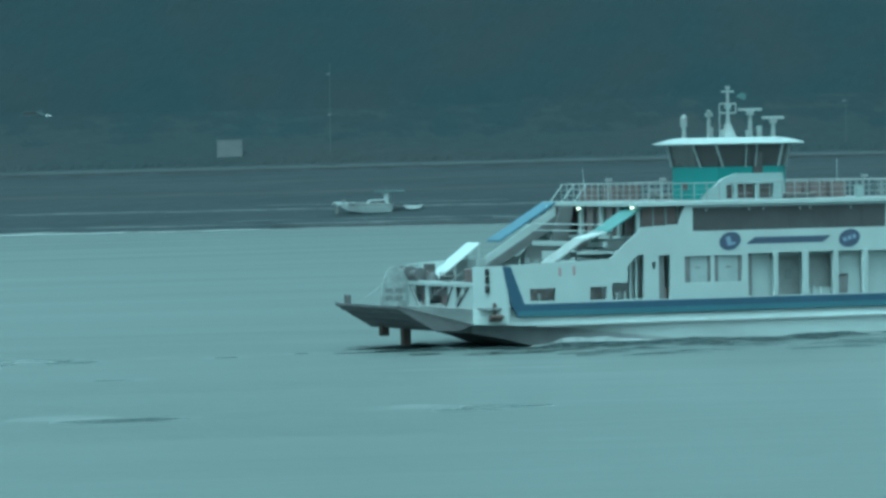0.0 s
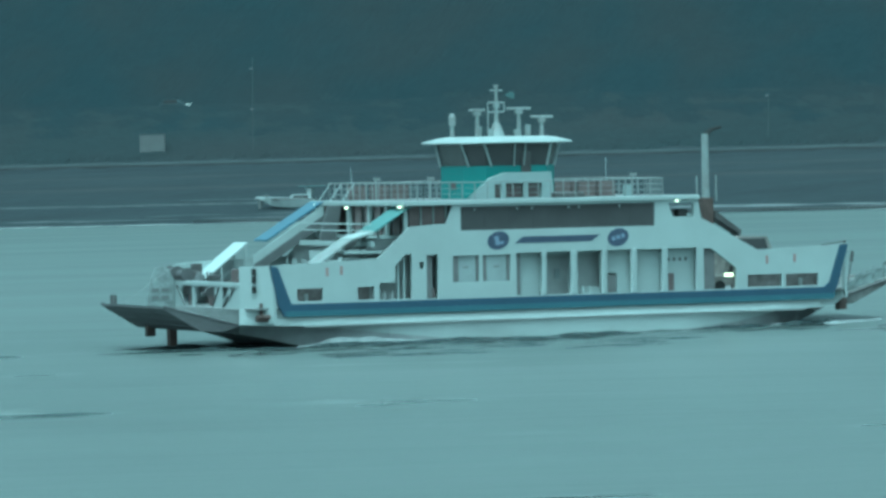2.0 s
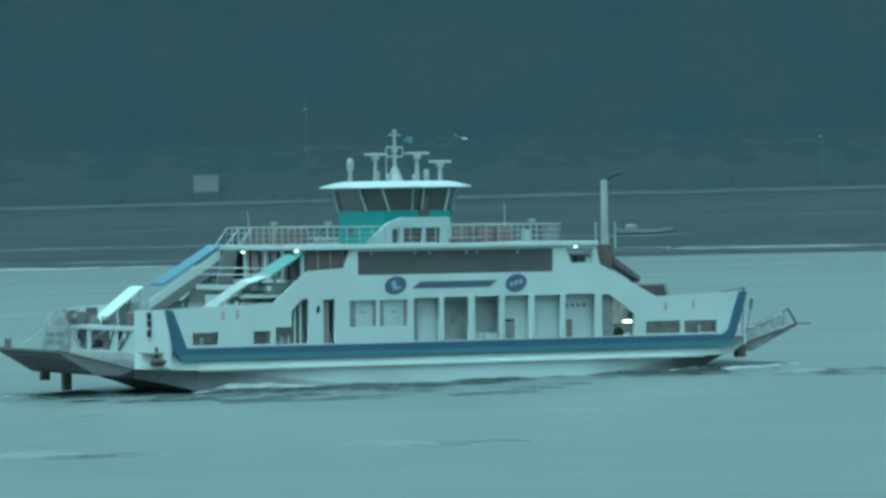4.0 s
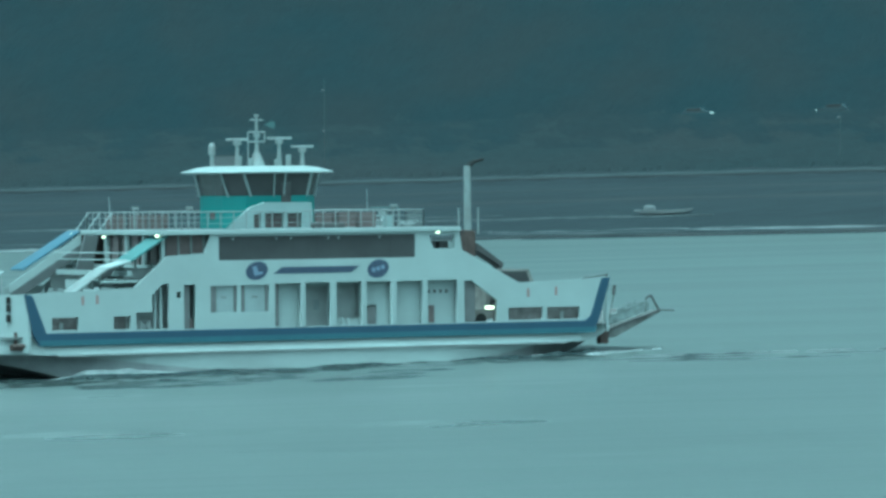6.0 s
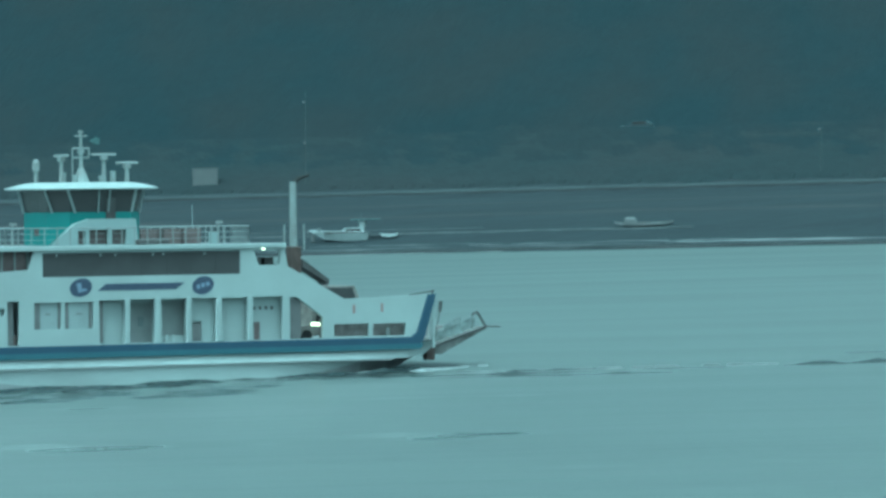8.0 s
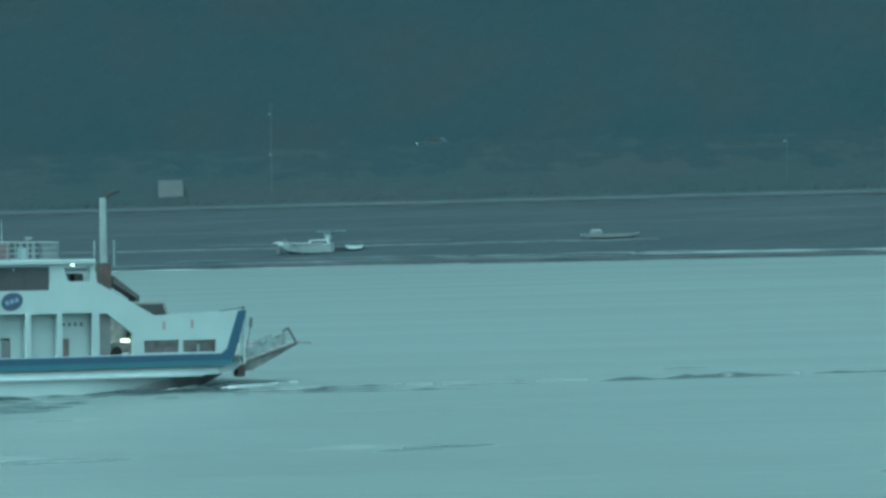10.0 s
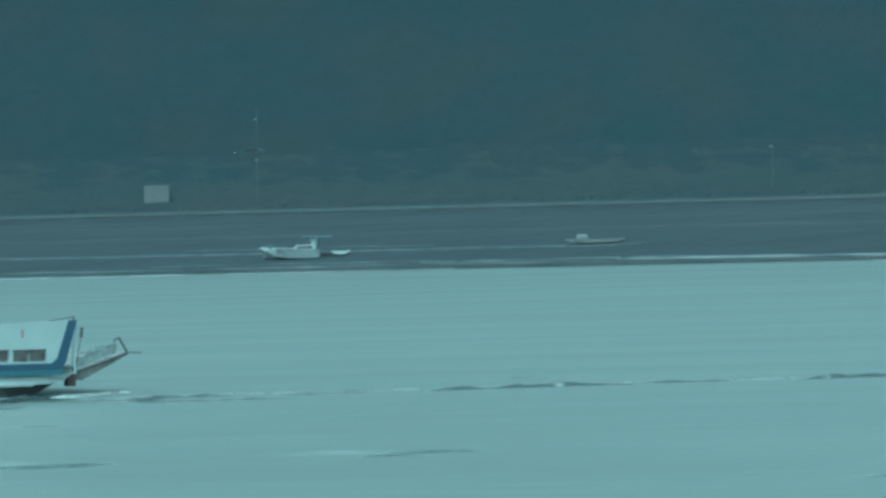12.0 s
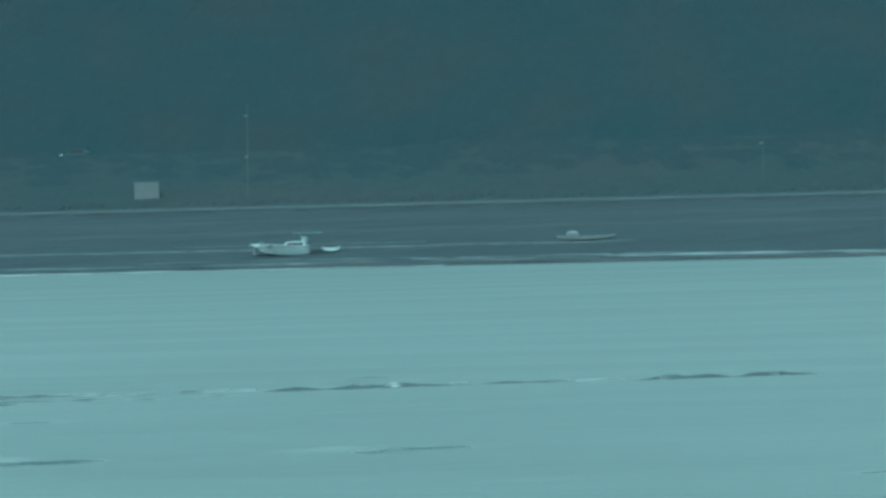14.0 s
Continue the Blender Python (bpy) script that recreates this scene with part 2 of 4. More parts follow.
def water_finish(m):
    """Wind ripples: short across the view, long along it, over slicks and rougher lanes."""
    n, l = m.node_tree.nodes, m.node_tree.links
    b = n["Principled BSDF"]
    b.inputs["IOR"].default_value = 1.33
    co = n.new("ShaderNodeTexCoord")
    heights = []
    for sx, sy, amount in ((0.10, 0.55, 0.5), (0.5, 1.7, 0.25)):
        mp, nz, sc = n.new("ShaderNodeMapping"), n.new("ShaderNodeTexNoise"), n.new("ShaderNodeMath")
        mp.inputs["Scale"].default_value = (sx, sy, 1)
        nz.inputs["Scale"].default_value, nz.inputs["Detail"].default_value = 1.0, 4
        sc.operation = "MULTIPLY"
        sc.inputs[1].default_value = amount
        l.new(co.outputs["Object"], mp.inputs[0])
        l.new(mp.outputs[0], nz.inputs["Vector"])
        l.new(nz.outputs["Fac"], sc.inputs[0])
        heights.append(sc.outputs[0])
    add, bp = n.new("ShaderNodeMath"), n.new("ShaderNodeBump")
    l.new(heights[0], add.inputs[0])
    l.new(heights[1], add.inputs[1])
    bp.inputs["Strength"].default_value, bp.inputs["Distance"].default_value = 0.5, 0.25
    l.new(add.outputs[0], bp.inputs["Height"])
    l.new(bp.outputs[0], b.inputs["Normal"])
    mp, nz, mr = n.new("ShaderNodeMapping"), n.new("ShaderNodeTexNoise"), n.new("ShaderNodeMapRange")
    mp.inputs["Scale"].default_value = (0.012, 0.09, 1)
    nz.inputs["Scale"].default_value, nz.inputs["Detail"].default_value = 1.0, 3
    mr.inputs["From Min"].default_value, mr.inputs["From Max"].default_value = 0.3, 0.7
    mr.inputs["To Min"].default_value, mr.inputs["To Max"].default_value = 0.29, 0.34
    l.new(co.outputs["Object"], mp.inputs[0])
    l.new(mp.outputs[0], nz.inputs["Vector"])
    l.new(nz.outputs["Fac"], mr.inputs["Value"])
    # slicks: glassy lanes in which the far hill is mirrored
    at, mx, calm = n.new("ShaderNodeAttribute"), n.new("ShaderNodeMix"), n.new("ShaderNodeMapRange")
    at.attribute_name = "slick"
    mx.inputs["B"].default_value = 0.05
    l.new(at.outputs["Fac"], mx.inputs["Factor"])
    # the open water beyond the ferry's track is more ruffled by the wind
    xyz, far, rougher = n.new("ShaderNodeSeparateXYZ"), n.new("ShaderNodeMapRange"), n.new("ShaderNodeMath")
    far.inputs["From Min"].default_value, far.inputs["From Max"].default_value = 215, 330
    far.inputs["To Min"].default_value, far.inputs["To Max"].default_value = 0.0, 0.07
    rougher.operation = "ADD"
    l.new(co.outputs["Object"], xyz.inputs[0])
    l.new(xyz.outputs["Y"], far.inputs["Value"])
    l.new(mr.outputs[0], rougher.inputs[0])
    l.new(far.outputs[0], rougher.inputs[1])
    l.new(rougher.outputs[0], mx.inputs["A"])
    l.new(mx.outputs[0], b.inputs["Roughness"])
    calm.inputs["To Min"].default_value, calm.inputs["To Max"].default_value = 0.5, 0.02
    l.new(at.outputs["Fac"], calm.inputs["Value"])
    l.new(calm.outputs[0], bp.inputs["Strength"])


water_finish(WATER)
WX = np.concatenate([[-4500, -2000, -900, -400, -220, -150], np.arange(-100, 101, 1.1), [150, 220, 400, 900, 2000, 4500]])
WY = np.concatenate([[-4500, -1500, -400, -60, 20, 60, 90, 120], np.arange(140, 190, 0.4), np.arange(190, 198, 0.25), np.arange(198, 238, 0.45), np.arange(238, 258, 0.3), np.arange(258, 310, 0.45), np.arange(311, 420, 2), np.arange(424, 725, 6), [760]])
water = sheet("water", WX, WY, water_height, WATER, "calm grey-green sea water with long low ripples")
slick = water.data.attributes.new("slick", "FLOAT", "POINT")
GX, GY = np.meshgrid(WX, WY)
slick.data.foreach_set("value", swell(GX, GY).ravel().astype(np.float32))

BEACH = mat("dark_pebble_beach", (0.0275, 0.0335, 0.038), 0.9, vary=0.25, scale=0.25, fine=1.6, bump=0.15, second=(0.022, 0.027, 0.031), spec=0.2, stretch=(0.2, 1, 1))
WOODFLOOR = mat("dark_forest_floor", (0.034, 0.049, 0.056), 0.95, vary=0.3, scale=0.06, fine=0.6, bump=0.03, second=(0.037, 0.048, 0.053), spec=0.1)
LX = np.concatenate([[-4500, -2000, -900, -500, -300, -200], np.arange(-150, 171, 3.0), [220, 300, 500, 900, 2000, 4500]])
LY = np.concatenate([np.arange(520, 780, 2.0), np.arange(784, 1000, 8), [1100, 1250, 1500, 1900, 2600, 4500]])
land = sheet("ground", LX, LY, land_height, BEACH, "dark pebble beach and bank below a steep wooded hill")
land.data.materials.append(WOODFLOOR)
for poly in land.data.polygons:
    c = poly.center
    poly.material_index = 1 if c.y - float(shore(c.x)) > 63 else 0

# the near bank under the viewpoint
near_bank = B()
prism(near_bank, [(-400, -6), (-60, 9.2), (2, 9.4), (5, 8.8), (22, -4)], -1500, 1500)
bmesh.ops.rotate(near_bank, verts=near_bank.verts, cent=(0, 0, 0), matrix=Matrix.Rotation(radians(90), 3, "Z"))
tagged(part("ground_near_bank", near_bank, BEACH), "dark bank under the viewpoint", "", "", "structure")

# far darker than the sea: reflection and shade are put into this colour
CALM = mat("glassy_wave_shade_dark", (0.036, 0.044, 0.045), 0.12, vary=0.1, scale=0.4, fine=3, bump=0.02)

# ---- the ferry: x runs aft, y to the far side, z up from the waterline ----
ferry = thing("car_ferry", "white double-ended car ferry with blue stripe and turquoise wheelhouse", "ferry")


def hull():
    """The flared deck edge over a blunt-ended lower hull."""
    rings = []
    for x, top, mid, low in [(-17.4, 4.6, 4.62, 1.1), (-16.8, 5.2, 5.25, 1.08), (-16.0, 5.6, 5.7, 1.04), (-15.2, 5.84, 5.95, 1.02), (-13.0, 5.88, 6.03, 1.02), (0, 5.88, 6.05, 1.02),
                             (13.0, 5.88, 6.03, 1.02), (16.0, 5.8, 5.9, 1.02), (17.2, 5.2, 5.3, 1.1), (18.2, 4.6, 4.62, 1.5)]:
        rings.append([(x, -top, 1.9), (x, -top, max(1.5, low + 0.08)), (x, -mid, low), (x, mid, low), (x, top, max(1.5, low + 0.08)), (x, top, 1.9)])
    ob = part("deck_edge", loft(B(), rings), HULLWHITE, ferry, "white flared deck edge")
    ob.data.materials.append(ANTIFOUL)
    # downward faces take the antifouling colour, for dark paint and shade under the flare
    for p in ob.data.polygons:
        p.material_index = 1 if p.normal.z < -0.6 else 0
    rings = []
    for x, wide, low, zb in [(-16.6, 2.6, 2.55, 0.55), (-15.4, 3.6, 3.55, 0.3), (-14.0, 4.5, 4.45, -0.1), (-12.0, 5.2, 5.15, -0.6), (-9.5, 5.75, 5.7, -1.0), (-6.5, 5.96, 5.8, -1.0), (0, 5.98, 5.85, -1.0),
                             (8.0, 5.96, 5.8, -1.0), (11.0, 5.8, 5.4, -1.0), (13.5, 5.3, 4.6, -0.8), (15.5, 4.4, 3.4, -0.3), (16.6, 3.7, 2.6, 0.2), (18.0, 3.2, 2.2, 0.72)]:
        zw = float(np.interp(x, [-16, -13, -9.5, -6.5, 0, 8, 11, 13.5, 18.0], [0.98, 0.9, 0.45, 0.12, 0.0, 0.15, 0.4, 0.85, 0.98]))
        mid = wide + (low - wide) * (1.03 - zw) / (1.03 - zb)
        rings.append([(x, -wide, 1.03), (x, -mid, zw), (x, -low, zb), (x, low, zb), (x, mid, zw), (x, wide, 1.03)])
    ob = part("hull", loft(B(), rings), HULLWHITE, ferry, "white hull sides over dark antifouling")
    ob.data.materials.append(ANTIFOUL)
    # boot line rises at the ends: antifouling plus the undercut's shade in one colour
    for p in ob.data.polygons:
        boot = np.interp(p.center.x, [-16, -13, -9.5, -6.5, 0, 8, 11, 13.5, 18.0], [0.98, 0.9, 0.45, 0.12, 0.0, 0.15, 0.4, 0.85, 0.98])
        p.material_index = 1 if p.center.z < boot - 0.02 or abs(p.normal.x) > 0.9 else 0


hull()
# the rubbing strake, painted blue, and the blue flashes up its ends
for side in (-1, 1):
    bm = B()
    prism(bm, [(-15.55, 1.5), (16.3, 1.5), (16.75, 1.75), (17.0, 2.2), (17.68, 4.40), (17.2, 4.38), (16.5, 2.38), (16.15, 2.12), (-15.15, 2.12), (-15.9, 4.06), (-16.3, 4.10), (-15.9, 2.1)],
          side * 5.92, side * 6.09)
    part("stripe", bm, BLUE, ferry, "broad navy blue stripe along the side and up its ends")
    part("lower_stripe", prism(B(), [(-15.45, 1.47), (16.7, 1.47), (16.9, 1.76), (-15.55, 1.76)], side * 6.0, side * 6.1), MIDBLUE, ferry, "paler blue lower edge of the stripe")
    part("knuckle", prism(B(), [(-14.5, 0.93), (15.0, 0.93), (15.0, 1.0), (-14.5, 1.0)], side * 5.9, side * 6.075), STEELGREY, ferry)

SIDE = [(-15.6, 2.0), (16.9, 2.0), (17.75, 4.42), (12.15, 4.22), (8.75, 6.02), (8.55, 7.0), (-5.9, 7.0), (-6.25, 6.05), (-8.35, 5.92), (-10.2, 4.34), (-16.2, 4.12)]
HOLES = [rect(-14.8, -13.35, 2.26, 2.9), rect(-11.4, -10.45, 2.24, 2.9),
         [(-10.15, 2.22), (-8.3, 2.22), (-8.3, 4.5), (-8.65, 4.5), (-9.25, 3.9), (-9.25, 3.08), (-10.15, 3.08)],
         rect(-7.85, -7.62, 3.75, 4.1), rect(-7.45, -6.8, 2.18, 4.45),
         rect(-5.95, -4.42, 2.98, 4.36), rect(-4.22, -2.6, 2.98, 4.36),
         rect(-2.26, -0.78, 2.18, 4.42), rect(-0.5, 0.9, 2.18, 4.44), rect(1.3, 2.78, 2.18, 4.44), rect(3.06, 4.52, 2.18, 4.44),
         rect(4.84, 6.35, 2.18, 4.42), rect(6.68, 8.42, 2.18, 4.44),
         [(8.85, 2.18), (10.82, 2.18), (10.82, 3.3), (9.3, 4.38), (8.85, 4.38)],
         rect(11.5, 13.6, 2.24, 2.9), rect(13.84, 15.85, 2.22, 2.88),
         rect(-5.45, 5.97, 5.66, 6.89), [(6.75, 6.85), (7.05, 6.1), (8.35, 6.1), (8.35, 6.85)]]
for side in (-1, 1):
    wall = plate("side_wall", SIDE, HOLES, side * 5.9, 0.2, WHITE, ferry, "white side wall with windows and openings" if side < 0 else "")
    # window band: eight panes in a dark recess
    for i in range(8):
        x0 = -5.45 + i * 1.4275
        bx("pane", (x0 + 0.003, x0 + 1.4245, side * 5.86, side * 5.89, 5.66, 6.89), GLASS, wall, "dark tinted pane")
    # small pale plates on the panes: painted glints, they give no light
    for x in (-4.6, -2.1, -1.25, 0.9, 1.5, 3.9):
        bx("pane_glint", (x - 0.04, x + 0.04, side * 5.89, side * 5.905, 6.7, 6.82), LINING, wall, "small pale plate on the glass, a painted glint")
    for x0, x1 in ((-5.95, -4.42), (-4.22, -2.6)):
        for f in (0.52,):
            bx("window_stay", (x0 + (x1 - x0) * f - 0.14, x0 + (x1 - x0) * f + 0.16, side * 5.872, side * 5.885, 3.2 + f, 3.26 + f), JAMB, wall)
        bx("window_glass", (x0, x1, side * 5.84, side * 5.87, 2.98, 4.36), PANE, wall)
    # wings that close the bulwark towards the ramps
    for xa, xb in ((-16.1, -17.35), (17.65, 18.3)):
        bm = B()
        for z0, z1 in ((1.15 if xa < 0 else 1.5, 4.12),):
            vs = [(xa, side * 5.98, z0), (xb, side * 4.45, z0 + (0.0 if xa < 0 else 0.35)), (xb, side * 4.45, z1 - 0.05), (xa, side * 5.98, z1)]
            a = [bm.verts.new(v) for v in vs]
            b = [bm.verts.new((v[0] + (0.14 if xa < 0 else -0.14), v[1], v[2])) for v in vs]
            bm.faces.new(a)
            bm.faces.new(b[::-1])
            for i in range(4):
                bm.faces.new((a[i], b[i], b[(i + 1) % 4], a[(i + 1) % 4]))
        bmesh.ops.recalc_face_normals(bm, faces=bm.faces)
        part("wing", bm, WHITE, ferry)
    # columns with a little depth, and the inner bulkhead behind the openings
    for x in (-0.64, 1.1, 2.92, 4.68, 6.515):
        bx("column", (x - 0.13, x + 0.13, side * 5.6, side * 6.03, 2.15, 4.48), WHITE, ferry, "", 0.02)
    plate("inner_bulkhead", [(-6.6, 1.92), (8.9, 1.92), (8.9, 5.2), (-6.6, 5.2)], [rect(-0.35, 1.0, 1.95, 4.25), rect(1.55, 2.85, 2.5, 4.3), rect(3.25, 3.85, 1.95, 3.2)],
          side * 5.5, 0.08, WHITE, ferry, "white inner bulkhead with dark doorways")
    bx("lining", (-6.5, 8.8, side * 4.9, side * 4.94, 1.95, 5.1), LINING, ferry)
    for x in (6.95, 7.3, 7.65, 8.0):
        bx("sign_plate", (x - 0.07, x + 0.07, side * 5.55, side * 5.57, 3.75, 3.93), DARKSTEEL, ferry)
    bx("locker", (6.75, 7.2, side * 5.58, side * 5.72, 2.1, 3.1), BROWN, ferry, "small brown locker", 0.02)
    for x in (1.75, 2.15):
        part("bollard", rod(B(), (x, side * 5.7, 1.95), (x, side * 5.7, 2.55), 0.07), ROOFWHITE, ferry)
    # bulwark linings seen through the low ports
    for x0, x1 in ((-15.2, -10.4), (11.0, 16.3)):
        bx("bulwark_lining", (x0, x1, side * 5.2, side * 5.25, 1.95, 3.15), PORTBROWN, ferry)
    # dark jambs of the half open doors
    for x0, x1 in ((-7.45, -7.05), (-2.24, -1.96), (-5.93, -5.6), (-4.58, -4.44), (-4.2, -3.98), (-2.8, -2.65), (8.88, 9.6)):
        z0, z1 = (2.2, 4.4) if not -6 < x0 < -2.6 else (3.0, 4.34)
        bx("door_jamb", (x0, x1, side * (5.76 if z0 < 2.9 else 5.89), side * (5.8 if z0 < 2.9 else 5.93), z0, z1), JAMB, ferry)
    # fittings seen through the openings
    for x in (-8.95, -8.62):
        bx("deck_pipe", (x - 0.05, x + 0.05, side * 5.62, side * 5.72, 1.95, 4.52), WHITE, ferry)
    for x in (-9.7, -9.25, -14.1, 15.0):
        part("mooring_bitt", rod(B(), (x, side * 5.55, 1.95), (x, side * 5.55, 2.62), 0.09, 0.11), LINING, ferry, "pale mooring bitt")
    bx("fire_box", (-7.4, -6.84, side * 5.5, side * 5.7, 1.95, 2.72), BROWN, ferry, "brown fire hose box", 0.02)
    bx("switch_box", (3.15, 3.75, side * 5.56, side * 5.7, 1.98, 3.1), JAMB, ferry, "grey switch box", 0.02)
    bx("notice", (0.95 - 0.5, 0.95 - 0.2, side * 5.0, side * 5.04, 3.0, 3.5), PANE, ferry)
    bx("pipe_rack", (-10.0, -9.2, side * 5.3, side * 5.5, 2.3, 2.42), STEELGREY, ferry)
    # panels and posts in the notch under the upper deck
    for k in range(3):
        x = -8.2 + 0.72 * k
        bx("notch_panel", (x, x + 0.6, side * 5.5, side * 5.56, 5.45, 6.97), BROWN, ferry, "", 0.015)
        bx("notch_post", (x + 0.61, x + 0.7, side * 5.52, side * 5.62, 5.45, 7.0), MASTGREY, ferry)

for side in (-1, 1):
    bx("lining", (-10.3, -6.62, side * 4.7, side * 4.75, 1.95, 5.28), LINING, ferry)
# decks
bx("car_deck", (-17.2, 17.9, -5.75, 5.75, 1.86, 1.95), GREY, ferry)
bx("passenger_deck", (-8.6, 8.7, -5.78, 5.78, 5.3, 5.45), WHITE, ferry)
bx("upper_deck", (-8.7, 8.62, -6.12, 6.12, 7.0, 7.24), WHITE, ferry, "white upper deck with a bright edge", 0.03)
bx("deck_covering", (-8.6, 8.5, -5.98, 5.98, 7.242, 7.252), GREY, ferry, "grey deck covering")
bx("saloon", (-5.8, 6.5, -5.6, 5.6, 5.46, 6.98), LINING, ferry)
# posts and dark fronts under the forward edge of the upper deck
for y in (-5.6, -3.4, -1.2, 1.4, 3.6, 5.6):
    bx("deck_post", (-8.55, -8.35, y - 0.1, y + 0.1, 5.45, 7.0), WHITE, ferry)
for y0, y1 in ((-5.2, -3.7), (-3.1, -1.5), (-0.9, 1.1), (1.7, 3.3)):
    bx("front_window", (-6.0, -5.9, y0, y1, 5.7, 6.9), PANELBROWN, ferry)
for side in (-1, 1):
    bx("deck_post", (8.3, 8.45, side * 5.85 - 0.08, side * 5.85 + 0.08, 5.45, 7.0), WHITE, ferry)

for x in (7.0, 7.75):
    bx("deck_seat", (x, x + 0.55, -5.3, -4.7, 5.45, 6.5), DARKSTEEL, ferry, "dark deck seat", 0.05)
# rails of the upper deck
def railing(points, height, step, name="railing"):
    ob = new(name)
    ob.parent = ferry
    ob["label"] = "thin white pipe railing"
    posts = []
    for (xa, ya), (xb, yb) in zip(points, points[1:]):
        for h in (0.32, 0.62, height):
            part("rail", rod(B(), (xa, ya, 7.24 + h), (xb, yb, 7.24 + h), 0.012 if h < height else 0.03, sides=6), MASTGREY, ob)
        n = max(1, round(math.dist((xa, ya), (xb, yb)) / step))
        for i in range(n + 1):
            f = i / n
            posts.append((xa + (xb - xa) * f, ya + (yb - ya) * f))
    bm = rod(B(), (0, 0, 0), (0, 0, height), 0.03, sides=6)
    first = part("rail_post", bm, MASTGREY, ob)
    for i, (x, y) in enumerate(posts):
        o = first if i == 0 else new("rail_post", first.data)
        o.parent, o.location = ob, (x, y, 7.22)


railing([(6.6, -5.7), (-7.4, -5.7), (-7.7, 5.7), (8.0, 5.7), (8.0, -1.0), (6.6, -5.7)], 0.92, 0.75)
for y in (5.5, 4.0, 2.4):
    part("raked_stay", rod(B(), (-8.45, y, 7.2), (-7.7, y, 8.14), 0.03, sides=6), WHITE, ferry)

# wheelhouse
def octagon(a, w, c, z, grow=0.0):
    a, w = a + grow, w + grow
    return [(-0.35 + x, y, z) for x, y in ((-a, -(w - c)), (-a + c, -w), (a - c, -w), (a, -(w - c)), (a, w - c), (a - c, w), (-a + c, w), (-a, w - c))]


house = part("wheelhouse", loft(B(), [octagon(2.68, 2.3, 0.9, 7.2), octagon(2.68, 2.3, 0.9, 8.98)]), TEAL, ferry, "turquoise wheelhouse with outward-leaning windows")
part("window_band", loft(B(), [octagon(2.62, 2.24, 0.9, 8.98), octagon(2.62, 2.24, 0.9, 10.2, 0.2)]), GLASS, house, "dark wheelhouse glass")
lo, hi = octagon(2.70, 2.32, 0.9, 8.95), octagon(2.70, 2.32, 0.9, 10.2, 0.2)
for i in range(8):
    foot = Vector(lo[i]).lerp(Vector(lo[(i + 1) % 8]), (0.25, 0.09)[i]) if i < 2 else lo[i]
    part("mullion", rod(B(), foot, hi[i], 0.06, sides=6), WHITE, house)
    a, b, c, d = Vector(lo[i]), Vector(lo[(i + 1) % 8]), Vector(hi[i]), Vector(hi[(i + 1) % 8])
    if (b - a).length > 3.0:
        for f in (0.46, 0.62):
            part("mullion", rod(B(), a.lerp(b, f), c.lerp(d, f), 0.045, sides=6), WHITE, house)
part("roof", loft(B(), [octagon(2.9, 2.5, 0.95, 10.14), octagon(3.55, 3.0, 1.0, 10.2), octagon(3.52, 2.97, 1.0, 10.26), octagon(2.85, 2.4, 0.95, 10.47), octagon(2.4, 2.0, 0.9, 10.54)]), HOUSEROOF, house, "bright white overhanging roof")
part("side_door", box(B(), -0.05, 0.5, -2.36, -2.31, 8.3, 10.0), DARKSTEEL, house)
bx("name_board", (-3.06, -3.03, -0.45, 0.15, 7.75, 8.15), BROWN, house)
# stair hood beside the wheelhouse
plate("stair_hood", [(-3.9, 7.24), (-2.55, 8.35), (-1.7, 8.62), (1.0, 8.62), (1.15, 7.24)], [rect(-2.35, -1.9, 7.3, 8.0), rect(-1.7, -0.6, 7.3, 8.05), rect(-0.4, 0.45, 7.3, 8.05)], -3.6, 0.3, HOODPAINT, ferry, "pale stair hood with dark openings")
bx("hood_back", (-2.4, 0.6, -3.4, -3.35, 7.24, 8.1), BROWN, ferry)
bx("raft_canister", (0.9, 2.7, -4.3, -3.8, 7.24, 7.52), DARKSTEEL, ferry, "dark low raft canister", 0.08)
for x0 in (-6.9, -5.6, -4.4, 3.2, 4.3, 5.4, 6.5):
    bx("bench", (x0, x0 + 0.95, 4.6, 5.1, 7.24, 8.0), BROWN, ferry, "brown bench by the far rail", 0.03)
for x0 in (3.4, 4.6):
    bx("bench", (x0, x0 + 1.0, -2.2, -1.7, 7.24, 8.05), BROWN, ferry, "", 0.03)
bx("locker", (5.0, 5.34, -4.6, -4.2, 7.24, 7.85), HOODPAINT, ferry, "small white deck locker", 0.03)
for x, y in ((-6.6, 2.0), (-5.3, -2.0), (6.1, -3.2)):
    bm = rod(B(), (x, y, 7.2), (x, y, 8.35), 0.05)
    box(bm, x - 0.1, x + 0.22, y - 0.1, y + 0.1, 8.3, 8.45)
    part("deck_light_post", bm, MASTGREY, ferry)
part("whip_aerial", rod(B(), (-7.2, 3.6, 7.2), (-7.35, 3.6, 9.0), 0.03, 0.012), WHITE, ferry)
part("whip_aerial", rod(B(), (6.8, 1.2, 7.2), (6.8, 1.2, 9.3), 0.02, 0.012), WHITE, ferry)

# mast and aerials on the wheelhouse roof
bm = rod(B(), (-0.35, 0, 10.5), (-0.35, 0, 11.3), 0.5, 0.16)
rod(bm, (-0.35, 0, 11.2), (-0.35, 0, 13.2), 0.12, 0.07)
for z, h in ((11.85, 0.45), (12.35, 0.48), (13.0, 0.36)):
    rod(bm, (-0.35 - h, 0, z), (-0.35 + h, 0, z), 0.05)
